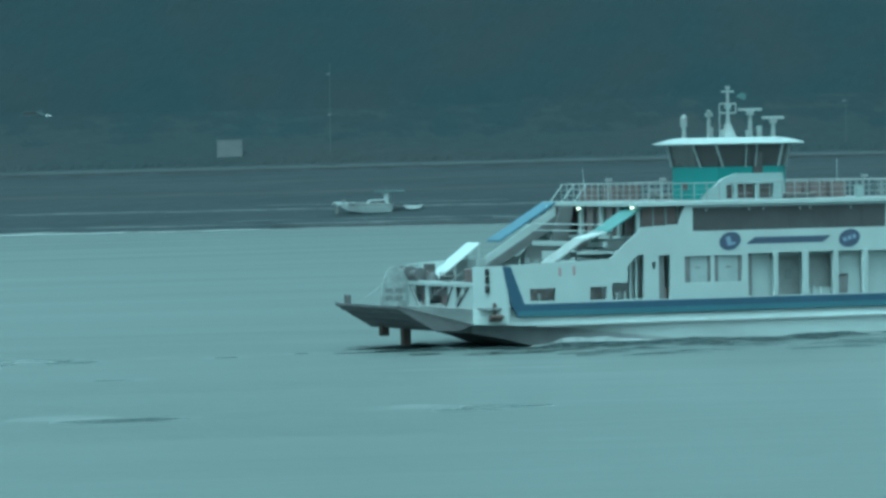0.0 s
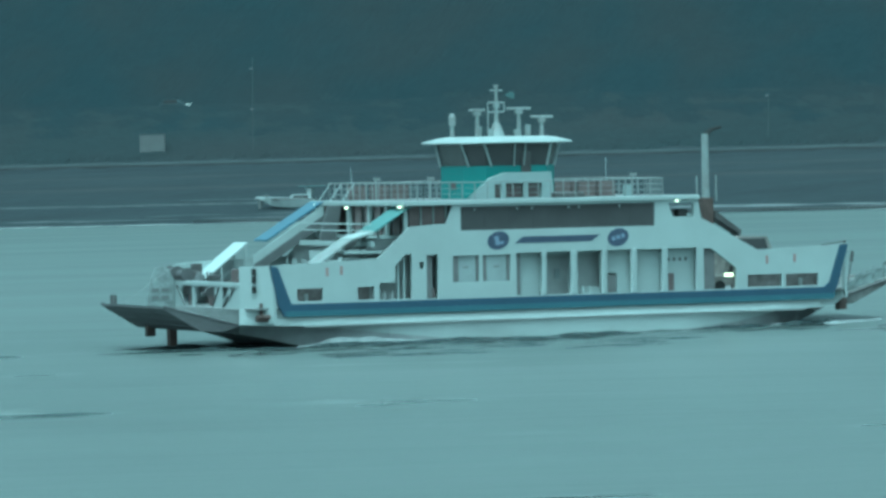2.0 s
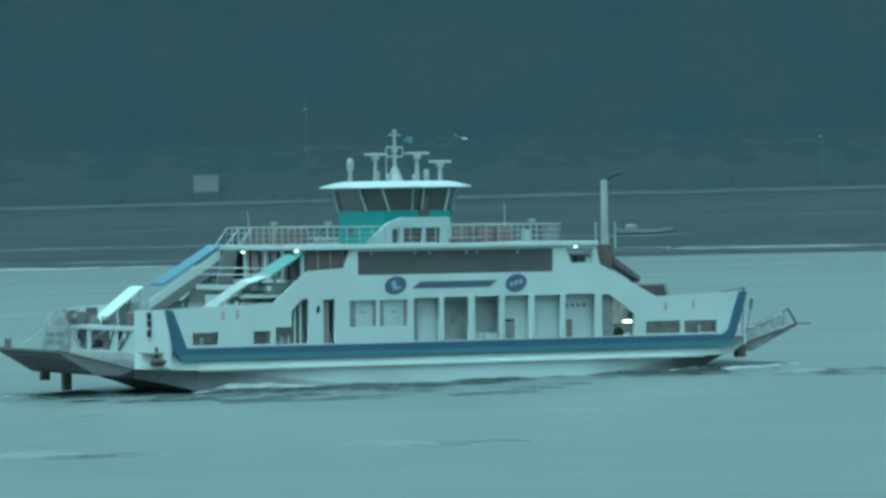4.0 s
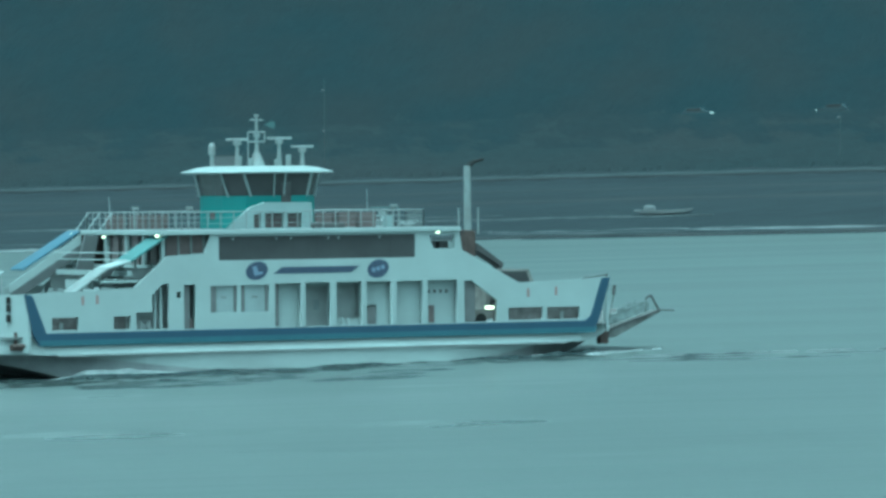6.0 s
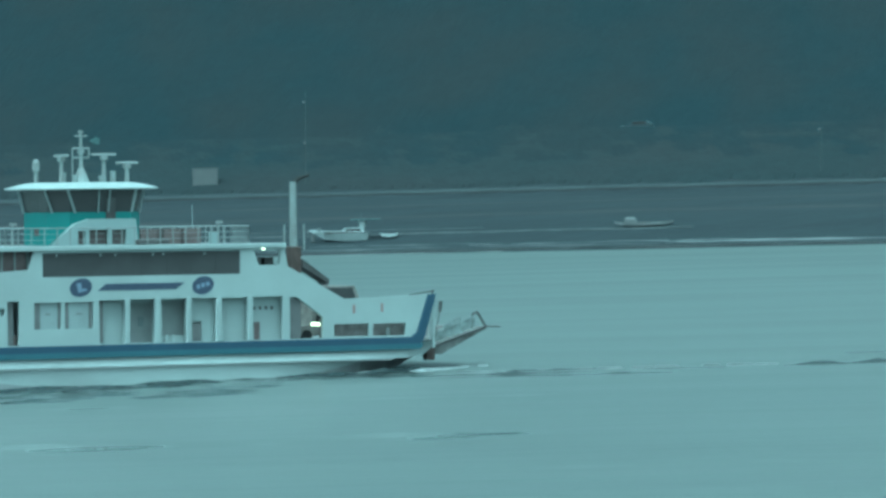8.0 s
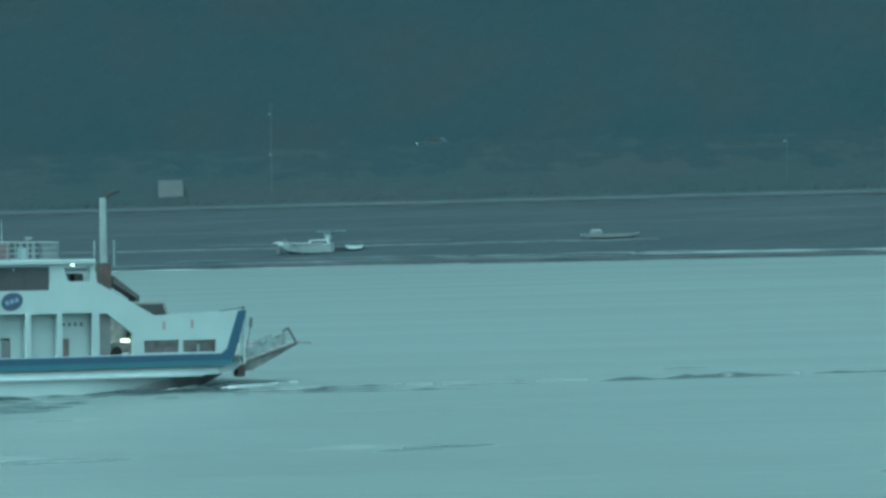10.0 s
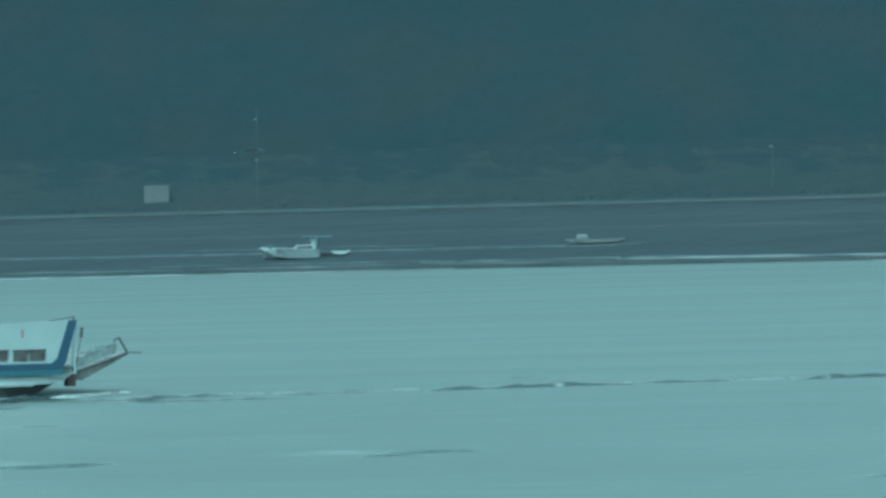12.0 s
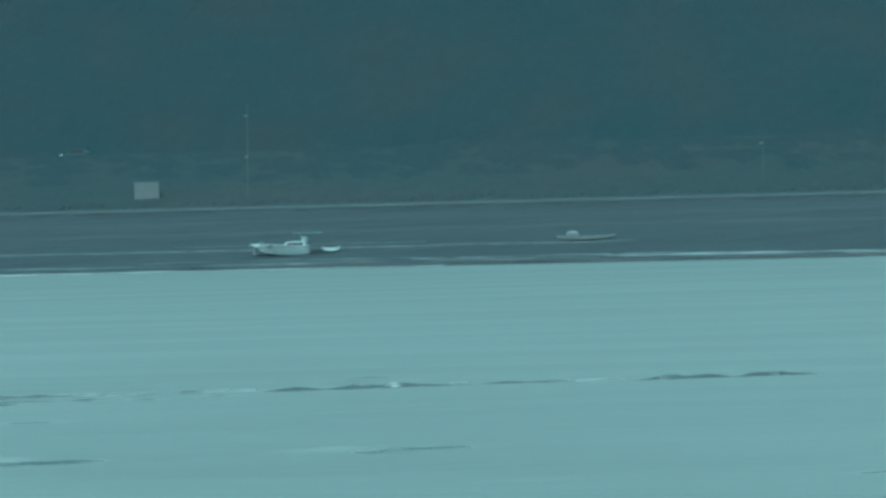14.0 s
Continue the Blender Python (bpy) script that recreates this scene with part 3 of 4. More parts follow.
for x in (-0.85, 0.12):
    rod(bm, (x, 0, 10.5 if x < 0 else 11.85), (x, 0, 12.35), 0.04)
box(bm, -0.48, -0.22, -0.13, 0.13, 12.08, 12.3)
box(bm, -0.45, -0.25, -0.1, 0.1, 13.15, 13.3)
part("mast", bm, MASTGREY, ferry, "white lattice signal mast")
part("flag", prism(B(), [(0.15, 12.75), (0.55, 12.95), (0.75, 12.85), (0.7, 12.55), (0.45, 12.6)], -0.02, 0.02), FLAG, ferry)
bm = rod(B(), (-2.5, 1.0, 10.5), (-2.5, 1.0, 11.2), 0.14, 0.1)
rod(bm, (-2.5, 1.0, 11.15), (-2.5, 1.0, 11.6), 0.19, 0.2)
rod(bm, (-2.5, 1.0, 11.6), (-2.5, 1.0, 11.8), 0.2, 0.1)
part("search_light", bm, MASTGREY, ferry)
for x, y, h in ((-1.1, -0.8, 0.45), (0.55, -0.6, 0.4), (-0.95, 0.9, 0.6)):
    part("vent", rod(B(), (x, y, 10.5), (x, y, 10.5 + h), 0.13, 0.17), MASTGREY, ferry)
scanners = []
for x, y, h, arm in ((-1.49, 0.0, 1.26, 0.62), (0.98, 0.0, 1.32, 0.66), (1.85, -1.0, 0.86, 0.60)):
    bm = rod(B(), (x, y, 10.5), (x, y, 10.5 + h), 0.14, 0.09)
    box(bm, x - 0.17, x + 0.17, y - 0.17, y + 0.17, 10.5 + h - 0.1, 10.5 + h + 0.12, 0.03)
    base = part("radar_pedestal", bm, MASTGREY, ferry)
    bar = part("radar_scanner", box(B(), -arm, arm, -0.1, 0.1, -0.07, 0.07, 0.03), MASTGREY, ferry)
    scanners.append((bar, x, y, 10.5 + h + 0.2))
bx("aerial_box", (1.22, 1.45, -0.5, -0.25, 10.5, 11.15), MASTGREY, ferry, "", 0.03)

# sloping stair roofs at both bow quarters
def slab(name, xa, za, xb, zb, y0, y1, material, label="", thick=0.09):
    return part(name, prism(B(), [(xa, za), (xb, zb), (xb, zb - thick), (xa, za - thick)], y0, y1), material, ferry, label)


slab("stair_roof", -8.75, 7.22, -12.05, 5.25, 4.2, 5.9, PANELBLUE, "sky blue sloping stair roof")
slab("stair_roof", -13.2, 5.15, -16.4, 2.75, 4.1, 5.9, ROOFWHITE, "bright white sloping panel")
slab("stair_roof", -8.2, 7.05, -10.3, 5.76, -5.9, -3.9, PALETEAL, "pale turquoise sloping stair roof")
slab("stair_roof", -10.3, 5.74, -11.5, 5.42, -5.8, -4.2, ROOFWHITE, "white landing roof")
slab("stair_roof", -11.5, 5.42, -13.4, 4.2, -5.8, -4.2, MASTGREY, "pale sloping panel over the stair")
part("stair_fascia", prism(B(), [(-8.75, 7.0), (-12.9, 4.4), (-12.9, 3.95), (-8.75, 6.5)], 4.1, 4.2), WHITE, ferry, "pale fascia under the blue stair roof")
part("stair_side", prism(B(), [(-8.75, 6.5), (-13.6, 3.45), (-13.6, 2.95), (-8.75, 5.95)], 4.04, 4.14), DARKGREY, ferry, "dark grey stair stringer")
part("stair_side", prism(B(), [(-8.65, 7.0), (-9.4, 7.0), (-9.95, 5.1), (-9.0, 5.1)], 2.0, 2.2), DARKGREY, ferry, "dark grey stair side")
part("stair_side", prism(B(), [(-8.2, 6.9), (-8.2, 6.5), (-11.3, 4.55), (-11.3, 4.9)], -3.95, -3.88), DARKGREY, ferry)
for k in range(9):
    f = (k + 0.5) / 9
    bx("stair_tread", (-9.0 - 4.4 * f, -8.7 - 4.4 * f, 4.22, 5.7, 6.1 - 2.85 * f, 6.14 - 2.85 * f), GREY, ferry)
for x, z in ((-13.3, 4.98), (-14.7, 3.92)):
    for y in (4.2, 5.8):
        bx("stair_post", (x - 0.06, x + 0.06, y - 0.06, y + 0.06, 1.95, z), WHITE, ferry)
for x, z in ((-9.4, 6.3), (-10.4, 5.65), (-11.4, 5.35), (-12.9, 4.4)):
    bx("stair_post", (x - 0.05, x + 0.05, -4.35, -4.25, 1.95, z), WHITE, ferry)
# gallery between the stairs
bx("gallery_beam", (-10.5, -10.3, -5.8, 3.4, 4.95, 5.2), WHITE, ferry)
bx("gallery_floor", (-12.0, -8.6, -5.7, -1.5, 4.6, 4.72), WHITE, ferry)
bx("gallery_front", (-12.1, -12.0, -5.0, -1.5, 4.3, 4.75), WHITE, ferry)
for y in (-4.6, -3.4, -2.2, -1.0, 0.3, 1.35):
    bx("gallery_panel", (-8.3, -8.2, y, y + 0.78, 5.45, 6.95), PANELBROWN, ferry, "dark brown gallery panel", 0.015)
for y in (-3.1, -1.9, -0.7, 0.5):
    bx("gallery_frame", (-12.14, -12.1, y, y + 0.9, 3.75, 3.85), WHITE, ferry)
    for e in (0.0, 0.84):
        bx("gallery_frame", (-12.14, -12.1, y + e, y + e + 0.06, 3.85, 4.32), WHITE, ferry)
for z in (5.75, 6.1):
    part("gallery_rail", rod(B(), (-10.4, -5.6, z), (-10.4, 3.3, z), 0.035), WHITE, ferry)

# bow gate: cross beam, posts and stays
bx("gate_beam", (-17.35, -17.1, -4.5, 4.5, 3.0, 3.25), WHITE, ferry, "white cross beam over the bow ramp", 0.03)
for y in (-4.4, -3.0, -1.2, 1.9, 4.4):
    bx("gate_post", (-17.3, -17.15, y - 0.15, y + 0.15, 1.6, 3.05), WHITE, ferry)
for y0, y1 in ((-4.2, -3.4), (-2.6, -1.6), (-0.4, 1.5), (2.2, 3.9)):
    bx("gate_panel", (-17.05, -17.0, y0, y1, 2.5, 3.0), DARKSTEEL, ferry)
for ya, za, yb, zb in ((-4.3, 3.0, -2.2, 1.7), (-1.4, 1.7, -3.0, 3.0)):
    part("gate_brace", rod(B(), (-17.2, ya, za), (-17.2, yb, zb), 0.08), WHITE, ferry)
for z in (2.9, 3.4, 3.8):
    bx("fender", (-16.95, -16.75, -5.3, -5.1, z - 0.18, z + 0.18), RUBBER, ferry, "", 0.04)
bm = rod(B(), (-16.6, -5.5, 1.3), (-16.6, -5.5, 2.2), 0.09)
rod(bm, (-16.9, -5.75, 1.5), (-16.2, -5.75, 1.5), 0.12)
box(bm, -16.95, -16.25, -5.75, -5.5, 1.25, 1.6, 0.05)
part("anchor", bm, RUST, ferry, "rusty stowed anchor")
BOWSTEEL = mat("grey_ramp_paint", (0.122, 0.118, 0.122), 0.8, vary=0.2, scale=0.8, fine=5, bump=0.01)

for y, r in ((3.5, 0.26), (4.9, 0.32)):
    bm = rod(B(), (-17.15, y - 0.5, 3.55), (-17.15, y + 0.5, 3.55), r, sides=14)
    for e in (-0.55, 0.5):
        rod(bm, (-17.15, y + e, 3.55), (-17.15, y + e + 0.06, 3.55), r + 0.12, sides=14)
    box(bm, -17.35, -16.95, y - 0.6, y + 0.6, 3.22, 3.35)
    part("winch", bm, BOWSTEEL, ferry, "dark rope winch above the bow gate")
part("rope_coil", rod(rod(B(), (-16.9, 1.9, 3.25), (-16.9, 1.9, 3.55), 0.3, 0.26, 12), (-16.9, 1.9, 3.55), (-16.9, 1.9, 3.68), 0.18, 0.12, 10), DARKGREY, ferry, "dark coil of rope")
bx("gear_box", (-17.0, -16.6, 2.3, 2.75, 3.25, 3.75), DARKSTEEL, ferry, "", 0.05)
bx("gear_box", (-16.6, -16.1, -2.4, -1.6, 3.2, 3.9), BROWN, ferry, "", 0.04)
bx("gear_box", (-16.4, -15.9, 3.9, 4.4, 3.2, 4.1), DARKSTEEL, ferry, "", 0.04)

# bow ramp, lowered to just above the water, and the stern ramp
BOWGUARD = mat("scuffed_grey_paint", (0.31, 0.34, 0.335), 0.85, vary=0.3, scale=2.5, fine=9, bump=0.02, second=(0.2, 0.215, 0.212))
RAMPSTEEL = mat("worn_ramp_steel", (0.2, 0.2, 0.196), 0.9, vary=0.45, scale=1.1, fine=6, bump=0.02, second=(0.09, 0.086, 0.083), spec=0.2)


def ramp(name, hinge, tip, label, deep, edge):
    (xh, zh), (xt, zt) = hinge, tip
    bow = xt < 0
    if bow:
        outline = [(xh, zh), (xt, zt), (xt, zt - 0.12), (xh + (xt - xh) * 0.5, zh + (zt - zh) * 0.5 - 0.8), (xh + (xt - xh) * 0.2, zh - 0.32), (xh, zh - 0.08)]
    else:
        outline = [(xh, zh), (xt, zt), (xt, zt - 0.12), (xh + (xt - xh) * 0.25, zh - deep), (xh - (xt - xh) * 0.18, zh - deep), (xh - (xt - xh) * 0.18, zh)]
    ob = part(name, prism(B(), outline, -4.35, 4.35), BOWSTEEL if bow else RAMPSTEEL, ferry, label)
    if bow:
        # stiffeners across the sloping underside
        for f in (0.62, 0.76, 0.9):
            x, z = xh + (xt - xh) * f, zh + (zt - zh) * f - 0.12 - 0.68 * (1 - f) / 0.5
            part("ramp_stiffener", rod(B(), (x, -4.3, z), (x, 4.3, z), 0.05, sides=6), BOWSTEEL, ob)
    else:
        for i in range(6):
            f = (i + 0.5) / 6
            part("ramp_bar", rod(B(), (xh + (xt - xh) * f, -4.35, zh + (zt - zh) * f), (xh + (xt - xh) * f, 4.35, zh + (zt - zh) * f), 0.035), RAMPSTEEL, ob)
    for y in (-4.35, 4.35):
        part("ramp_edge", rod(B(), (xh, y, zh), (xt, y, zt), 0.05), edge, ob)
    return ob


bow_ramp = ramp("bow_ramp", (-17.42, 1.1), (-21.5, 2.16), "dark steel bow ramp raised above the water", 0.3, BOWSTEEL)
for x, y, z in ((-19.3, 0.0, -0.05), (-19.5, 2.5, 0.4)):
    bx("ramp_foot", (x - 0.22, x + 0.22, y - 0.22, y + 0.22, z, 1.45), RUST, bow_ramp, "rusty ramp foot", 0.04)
for y in (3.6, 4.1):
    part("bollard", rod(B(), (-21.0, y, 1.95), (-21.0, y, 2.58), 0.09), DARKSTEEL, bow_ramp)
stern_ramp = ramp("stern_ramp", (18.0, 1.4), (21.8, 2.55), "raised dark steel stern ramp", 0.3, DARKSTEEL)
part("ramp_prong", rod(B(), (21.7, -4.2, 2.54), (22.75, -4.2, 2.5), 0.04), DARKSTEEL, stern_ramp)
bm = rod(B(), (21.75, -4.3, 2.55), (21.25, -4.3, 3.35), 0.07)
rod(bm, (21.25, -4.3, 3.35), (20.95, -4.3, 3.2), 0.06)
rod(bm, (20.95, -4.3, 3.2), (20.9, -4.3, 2.4), 0.04)
part("ramp_lug", bm, DARKSTEEL, stern_ramp)
# open side guard of the stern ramp: bars and bent mesh panels
guard_bars = B()
for k in range(5):
    x = 18.5 + 0.58 * k
    rod(guard_bars, (x, -4.32, 1.5 + (x - 18.0) * 0.3), (x + 0.12 * math.sin(k * 2.1), -4.32, 2.35 + 0.75 * min(1, k / 3)), 0.03, sides=6)
rod(guard_bars, (18.4, -4.32, 2.2), (20.95, -4.32, 3.05), 0.03, sides=6)
part("side_guard", guard_bars, BOWGUARD, stern_ramp, "worn grey side guard")
for x, z, w, h in ((18.45, 1.75, 0.7, 0.5), (19.1, 1.95, 0.62, 0.72), (19.68, 2.1, 0.66, 0.8), (20.3, 2.3, 0.58, 0.62), (20.85, 2.42, 0.3, 0.5)):
    part("mesh_panel", prism(B(), [(x, z), (x + w, z + 0.15), (x + w * 0.92, z + h + 0.1), (x + 0.05, z + h)], -4.29, -4.27), BOWGUARD, stern_ramp)
bm = rod(B(), (18.5, -4.35, 1.6), (18.9, -4.35, 3.5), 0.03)
rod(bm, (18.88, -4.35, 3.4), (18.95, -4.35, 3.95), 0.1)
part("ramp_stay", bm, DARKSTEEL, ferry)
part("hook", rod(rod(B(), (16.1, -5.9, 4.36), (17.6, -5.9, 4.55), 0.035), (17.55, -5.9, 4.38), (17.6, -5.9, 4.6), 0.06), DARKSTEEL, ferry)
for side in (-1, 1):
    part("wing_flash", prism(B(), [(17.98, 3.2), (18.1, 3.25), (18.16, 4.05), (18.04, 4.0)], side * 5.02, side * 5.16), BLUE, ferry, "short blue flash on the stern wing")
bx("ramp_bracket", (17.9, 18.4, -4.6, -4.2, 0.8, 1.6), RUST, stern_ramp)
for y in (-4.2, 4.2):
    part("ramp_stay", rod(B(), (-20.6, y, 1.9), (-17.2, y * 0.98, 4.2), 0.011), STEELGREY, ferry)

guard = part("ramp_guard", prism(B(), [(-19.0, 1.7), (-17.4, 1.6), (-17.4, 3.3), (-17.7, 3.85), (-18.1, 4.05), (-18.5, 3.85), (-18.8, 3.2)], 4.2, 4.32), BOWGUARD, ferry, "pale rounded guard plate beside the bow ramp")
for x in (-18.7, -18.15):
    for z in (2.25, 2.65):
        bx("louvre", (x, x + 0.42, 4.17, 4.2, z, z + 0.2), GREY, guard)

# sill and web plates that close the bow below the gate
bx("bow_sill", (-17.4, -17.25, -4.5, 4.5, 1.1, 1.95), LINING, ferry, "white bow sill under the gate", 0.02)
for y, w in ((-4.45, 2.2), (-2.1, 1.3), (4.45, -1.6)):
    bm = B()
    a = [bm.verts.new((-17.32, yy, zz)) for yy, zz in ((y, 1.9), (y + w, 1.9), (y + w * 0.25, 3.0), (y, 3.0))]
    b = [bm.verts.new(v.co + Vector((0.06, 0, 0))) for v in a]
    bm.faces.new(a)
    bm.faces.new(b[::-1])
    for k in range(4):
        bm.faces.new((a[k], b[k], b[(k + 1) % 4], a[(k + 1) % 4]))
    bmesh.ops.recalc_face_normals(bm, faces=bm.faces)
    part("web_plate", bm, WHITE, ferry, "white triangular web plate")
    part("web_edge", rod(B(), (-17.36, y + w, 1.9), (-17.36, y + w * 0.25, 3.0), 0.035, sides=6), DARKSTEEL, ferry)
for y in (-2.9, -0.2, 2.6):
    bx("gate_panel", (-17.0, -16.94, y, y + 0.7, 1.98, 2.5), BROWN, ferry)
for y0, y1, z in ((2.4, 4.2, 3.62), (-0.9, 0.9, 3.5)):
    bm = rod(B(), (-16.85, y0, z), (-16.85, y1, z), 0.05)
    for k in range(5):
        yy = y0 + (y1 - y0) * k / 4
        rod(bm, (-16.85, yy, 3.2), (-16.85, yy + 0.12, z + 0.22), 0.04, sides=6)
    part("hose_rack", bm, DARKSTEEL, ferry, "dark rack of hoses and fittings")

# exhaust stack with its casing aft, and the dark stair beside it
bx("casing", (12.0, 12.62, -0.32, 0.32, 1.95, 7.0), RUST, ferry, "brown engine casing", 0.05)
bm = rod(B(), (12.3, 0, 6.8), (12.3, 0, 10.5), 0.22, 0.18, sides=14)
part("funnel", bm, MASTGREY, ferry, "tall pale exhaust stack")
bm = rod(B(), (12.3, 0, 10.4), (12.7, 0, 10.72), 0.15, 0.12)
rod(bm, (12.66, 0, 10.7), (13.3, 0, 10.86), 0.11, 0.07)
part("exhaust_tip", bm, RUBBER, ferry, "sooty bent exhaust tip")
for x in (11.75, 12.95):
    part("stay", rod(B(), (x, 0, 6.8), (x, 0, 8.2), 0.05), MASTGREY, ferry)
part("aft_stair", prism(B(), [(12.6, 6.3), (14.2, 5.2), (14.2, 4.95), (12.6, 5.9)], -0.5, 0.5), DARKSTEEL, ferry)
part("aft_stair_leg", box(B(), 14.0, 14.2, -0.4, 0.4, 1.95, 5.1), DARKSTEEL, ferry)

# lit lamps
for x, y, z in ((-8.95, 4.7, 7.02), (-9.12, 0.3, 6.9), (-8.75, -5.6, 6.95), (7.3, -6.0, 6.95)):
    bx("deck_lamp", (x - 0.09, x + 0.09, y - 0.07, y + 0.07, z - 0.05, z + 0.05), LAMP, ferry, "lit deck lamp", 0.03)
bx("deck_lamp", (10.3, 10.8, -5.72, -5.6, 2.84, 3.0), LAMP, ferry, "lit deck lamp", 0.03)

# badges on the side: ovals with pale marks, and the slanted bar between them
for side in (-1, 1):
    for x in (-3.3, 3.74):
        bm = rod(B(), (0, 0, 0), (0, side * 0.012, 0), 0.56, sides=28)
        ob = part("badge", bm, LOGO, ferry, "indigo oval badge")
        ob.matrix_basis = pose(x, side * 6.004, 5.1, 0, side * 14, 0) @ Matrix.Diagonal((1.14, 1, 0.84, 1))
        bm = B()
        if x < 0:
            box(bm, -0.18, 0.05, 0, side * 0.006, -0.25, 0.3)
            box(bm, -0.1, 0.25, 0, side * 0.006, -0.28, -0.12)
        else:
            for i in (-0.25, 0, 0.25):
                box(bm, i - 0.09, i + 0.09, 0, side * 0.006, -0.12, 0.14)
        ob2 = part("badge_mark", bm, LOGOPALE, ob)
        ob2.location = (0, side * 0.013, 0)
    part("badge_bar", prism(B(), [(-2.35, 4.93), (2.15, 4.93), (2.65, 5.27), (-1.85, 5.27)], side * 6.002, side * 6.014), LOGO, ferry, "slanted indigo bar")
    for x, z in ((-13.1, 3.75), (-12.3, 3.8), (12.7, 3.7), (14.4, 3.75)):
        bx("lifebuoy_mark", (x - 0.07, x + 0.07, side * 6.0, side * 6.02, z - 0.25, z + 0.2), ORANGE, ferry)


# ---- cars on the car deck ----
def car(name, label, x, y, length, wide, high, material, heading=0):
    ob = thing(name, label, "car", None, "vehicles on the car deck")
    ob.parent = None
    L, W, H = length / 2, wide / 2, high
    body = part("body", loft(B(), [[(px, -W * s, pz) for px, pz in ((-L, 0.35), (-L, 0.75), (-L * 0.55, 0.9), (-L * 0.3, H), (L * 0.55, H), (L * 0.92, 0.95), (L, 0.7), (L, 0.35))] for s in (1, -1)]), material, ob)
    for s in (-1, 1):
        part("side_window", prism(B(), [(-L * 0.42, 0.95), (-L * 0.25, H - 0.1), (L * 0.5, H - 0.1), (L * 0.75, 0.98)], s * (W + 0.003), s * (W - 0.02)), GLASS, ob)
        for wx in (-L * 0.62, L * 0.62):
            part("wheel", rod(B(), (wx, s * (W - 0.2), 0.32), (wx, s * (W + 0.01), 0.32), 0.32, sides=16), RUBBER, ob)
    return ob


TANLOAD = mat("beige_tarpaulin", (0.27, 0.25, 0.235), 0.8, vary=0.3, scale=1.2, fine=6, bump=0.02, second=(0.14, 0.125, 0.115))
CARGO = []
for args in (("car", "pale silver hatchback on the car deck", -13.5, 0.8, 4.1, 1.75, 1.5, STEELGREY), ("car", "dark low car on the car deck", -13.6, 3.0, 4.3, 1.8, 1.3, DARKSTEEL),
             ("car", "dark estate car on the car deck", -10.0, -3.2, 4.4, 1.8, 1.55, LINING), ("van", "white van on the car deck", -8.0, 2.6, 5.2, 2.0, 2.3, WHITE),
             ("pickup_truck", "beige loaded truck on the car deck", 12.3, -3.3, 5.0, 2.0, 2.95, TANLOAD), ("car", "dark car on the car deck", 12.7, 3.4, 4.2, 1.8, 1.5, DARKSTEEL)):
    CARGO.append((car(args[0], args[1], *args[2:]), args[2], args[3]))


# ---- far shore ----
def on_land(x, s):
    y = float(shore(np.array(x))) + s
    return Vector((x, y, float(land_height(np.array(x), np.array(y)))))


def hut():
    ob = thing("shed", "plain pale grey shed on the bank above the beach", "shed")
    p = on_land(-29.65, 64)
    ob.location = (p.x, p.y, 8.55)
    bx("wall", (-1.72, 1.72, -1.2, 1.2, -1.2, 2.75), SHEDGREY, ob, "", 0.02)
    bx("roof", (-1.76, 1.76, -1.24, 1.24, 2.75, 2.82), SHEDGREY, ob)
    bx("door", (-0.5, 0.4, -1.23, -1.2, 0.1, 2.1), SHEDGREY, ob)


hut()


def strand(name, s, x0, x1, wide, high, material, label, seed, kind="stuff", lift=0.0, wob=1.0):
    """A long low bank that follows the shore, thinning out and breaking along its length."""
    bm = B()
    rows = []
    n = int((x1 - x0) / 1.5)
    for i in range(n + 1):
        x = x0 + (x1 - x0) * i / n
        ss = s + wob * (0.25 * math.sin(x * 0.11 + seed) + 0.15 * math.sin(x * 0.47 + seed * 2))
        w = wide * max(0.02, 0.45 + 0.45 * (1 - wob) + wob * (0.4 * math.sin(x * 0.23 + seed * 3) + 0.25 * math.sin(x * 0.71 + seed))) * min(1, 0.2 + i / 6, 0.2 + (n - i) / 6)
        ring = []
        for f, h in ((-0.5, -0.25), (-0.25, high), (0.2, high * 1.1), (0.5, -0.25)):
            p = on_land(x, ss + f * w)
            ring.append(bm.verts.new((p.x, p.y, p.z + h * (1 - 0.4 * wob + 0.4 * wob * math.sin(x * 0.61 + seed)) + lift)))
        rows.append(ring)
    for a, b in zip(rows, rows[1:]):
        for i in range(3):
            bm.faces.new((a[i], b[i], b[i + 1], a[i + 1]))
    return tagged(part(name, bm, material), label, "", "", kind)


SHINGLE = mat("pale_shingle", (0.092, 0.098, 0.10), 0.9, vary=0.3, scale=0.4, fine=3, bump=0.1, second=(0.06, 0.065, 0.068), spec=0.2)
WEED = mat("dark_seaweed", (0.03, 0.03, 0.032), 0.8, vary=0.3, scale=0.4, fine=3, bump=0.1)
POLE = mat("weathered_pole", (0.08, 0.086, 0.086), 0.8, vary=0.1, bump=0.003)
FOAM = mat("thin_foam", (0.28, 0.295, 0.295), 0.8, vary=0.25, scale=1.5, fine=6, bump=0.03)
GRAVEL = mat("grey_gravel", (0.038, 0.0395, 0.042), 0.9, vary=0.25, scale=0.25, fine=1.6, bump=0.1, second=(0.031, 0.034, 0.037), spec=0.2, stretch=(0.2, 1, 1))
WETSTONE = mat("wet_pale_shingle", (0.16, 0.168, 0.17), 0.7, vary=0.35, scale=0.3, fine=2, bump=0.06, second=(0.075, 0.08, 0.083), stretch=(0.25, 1, 1))
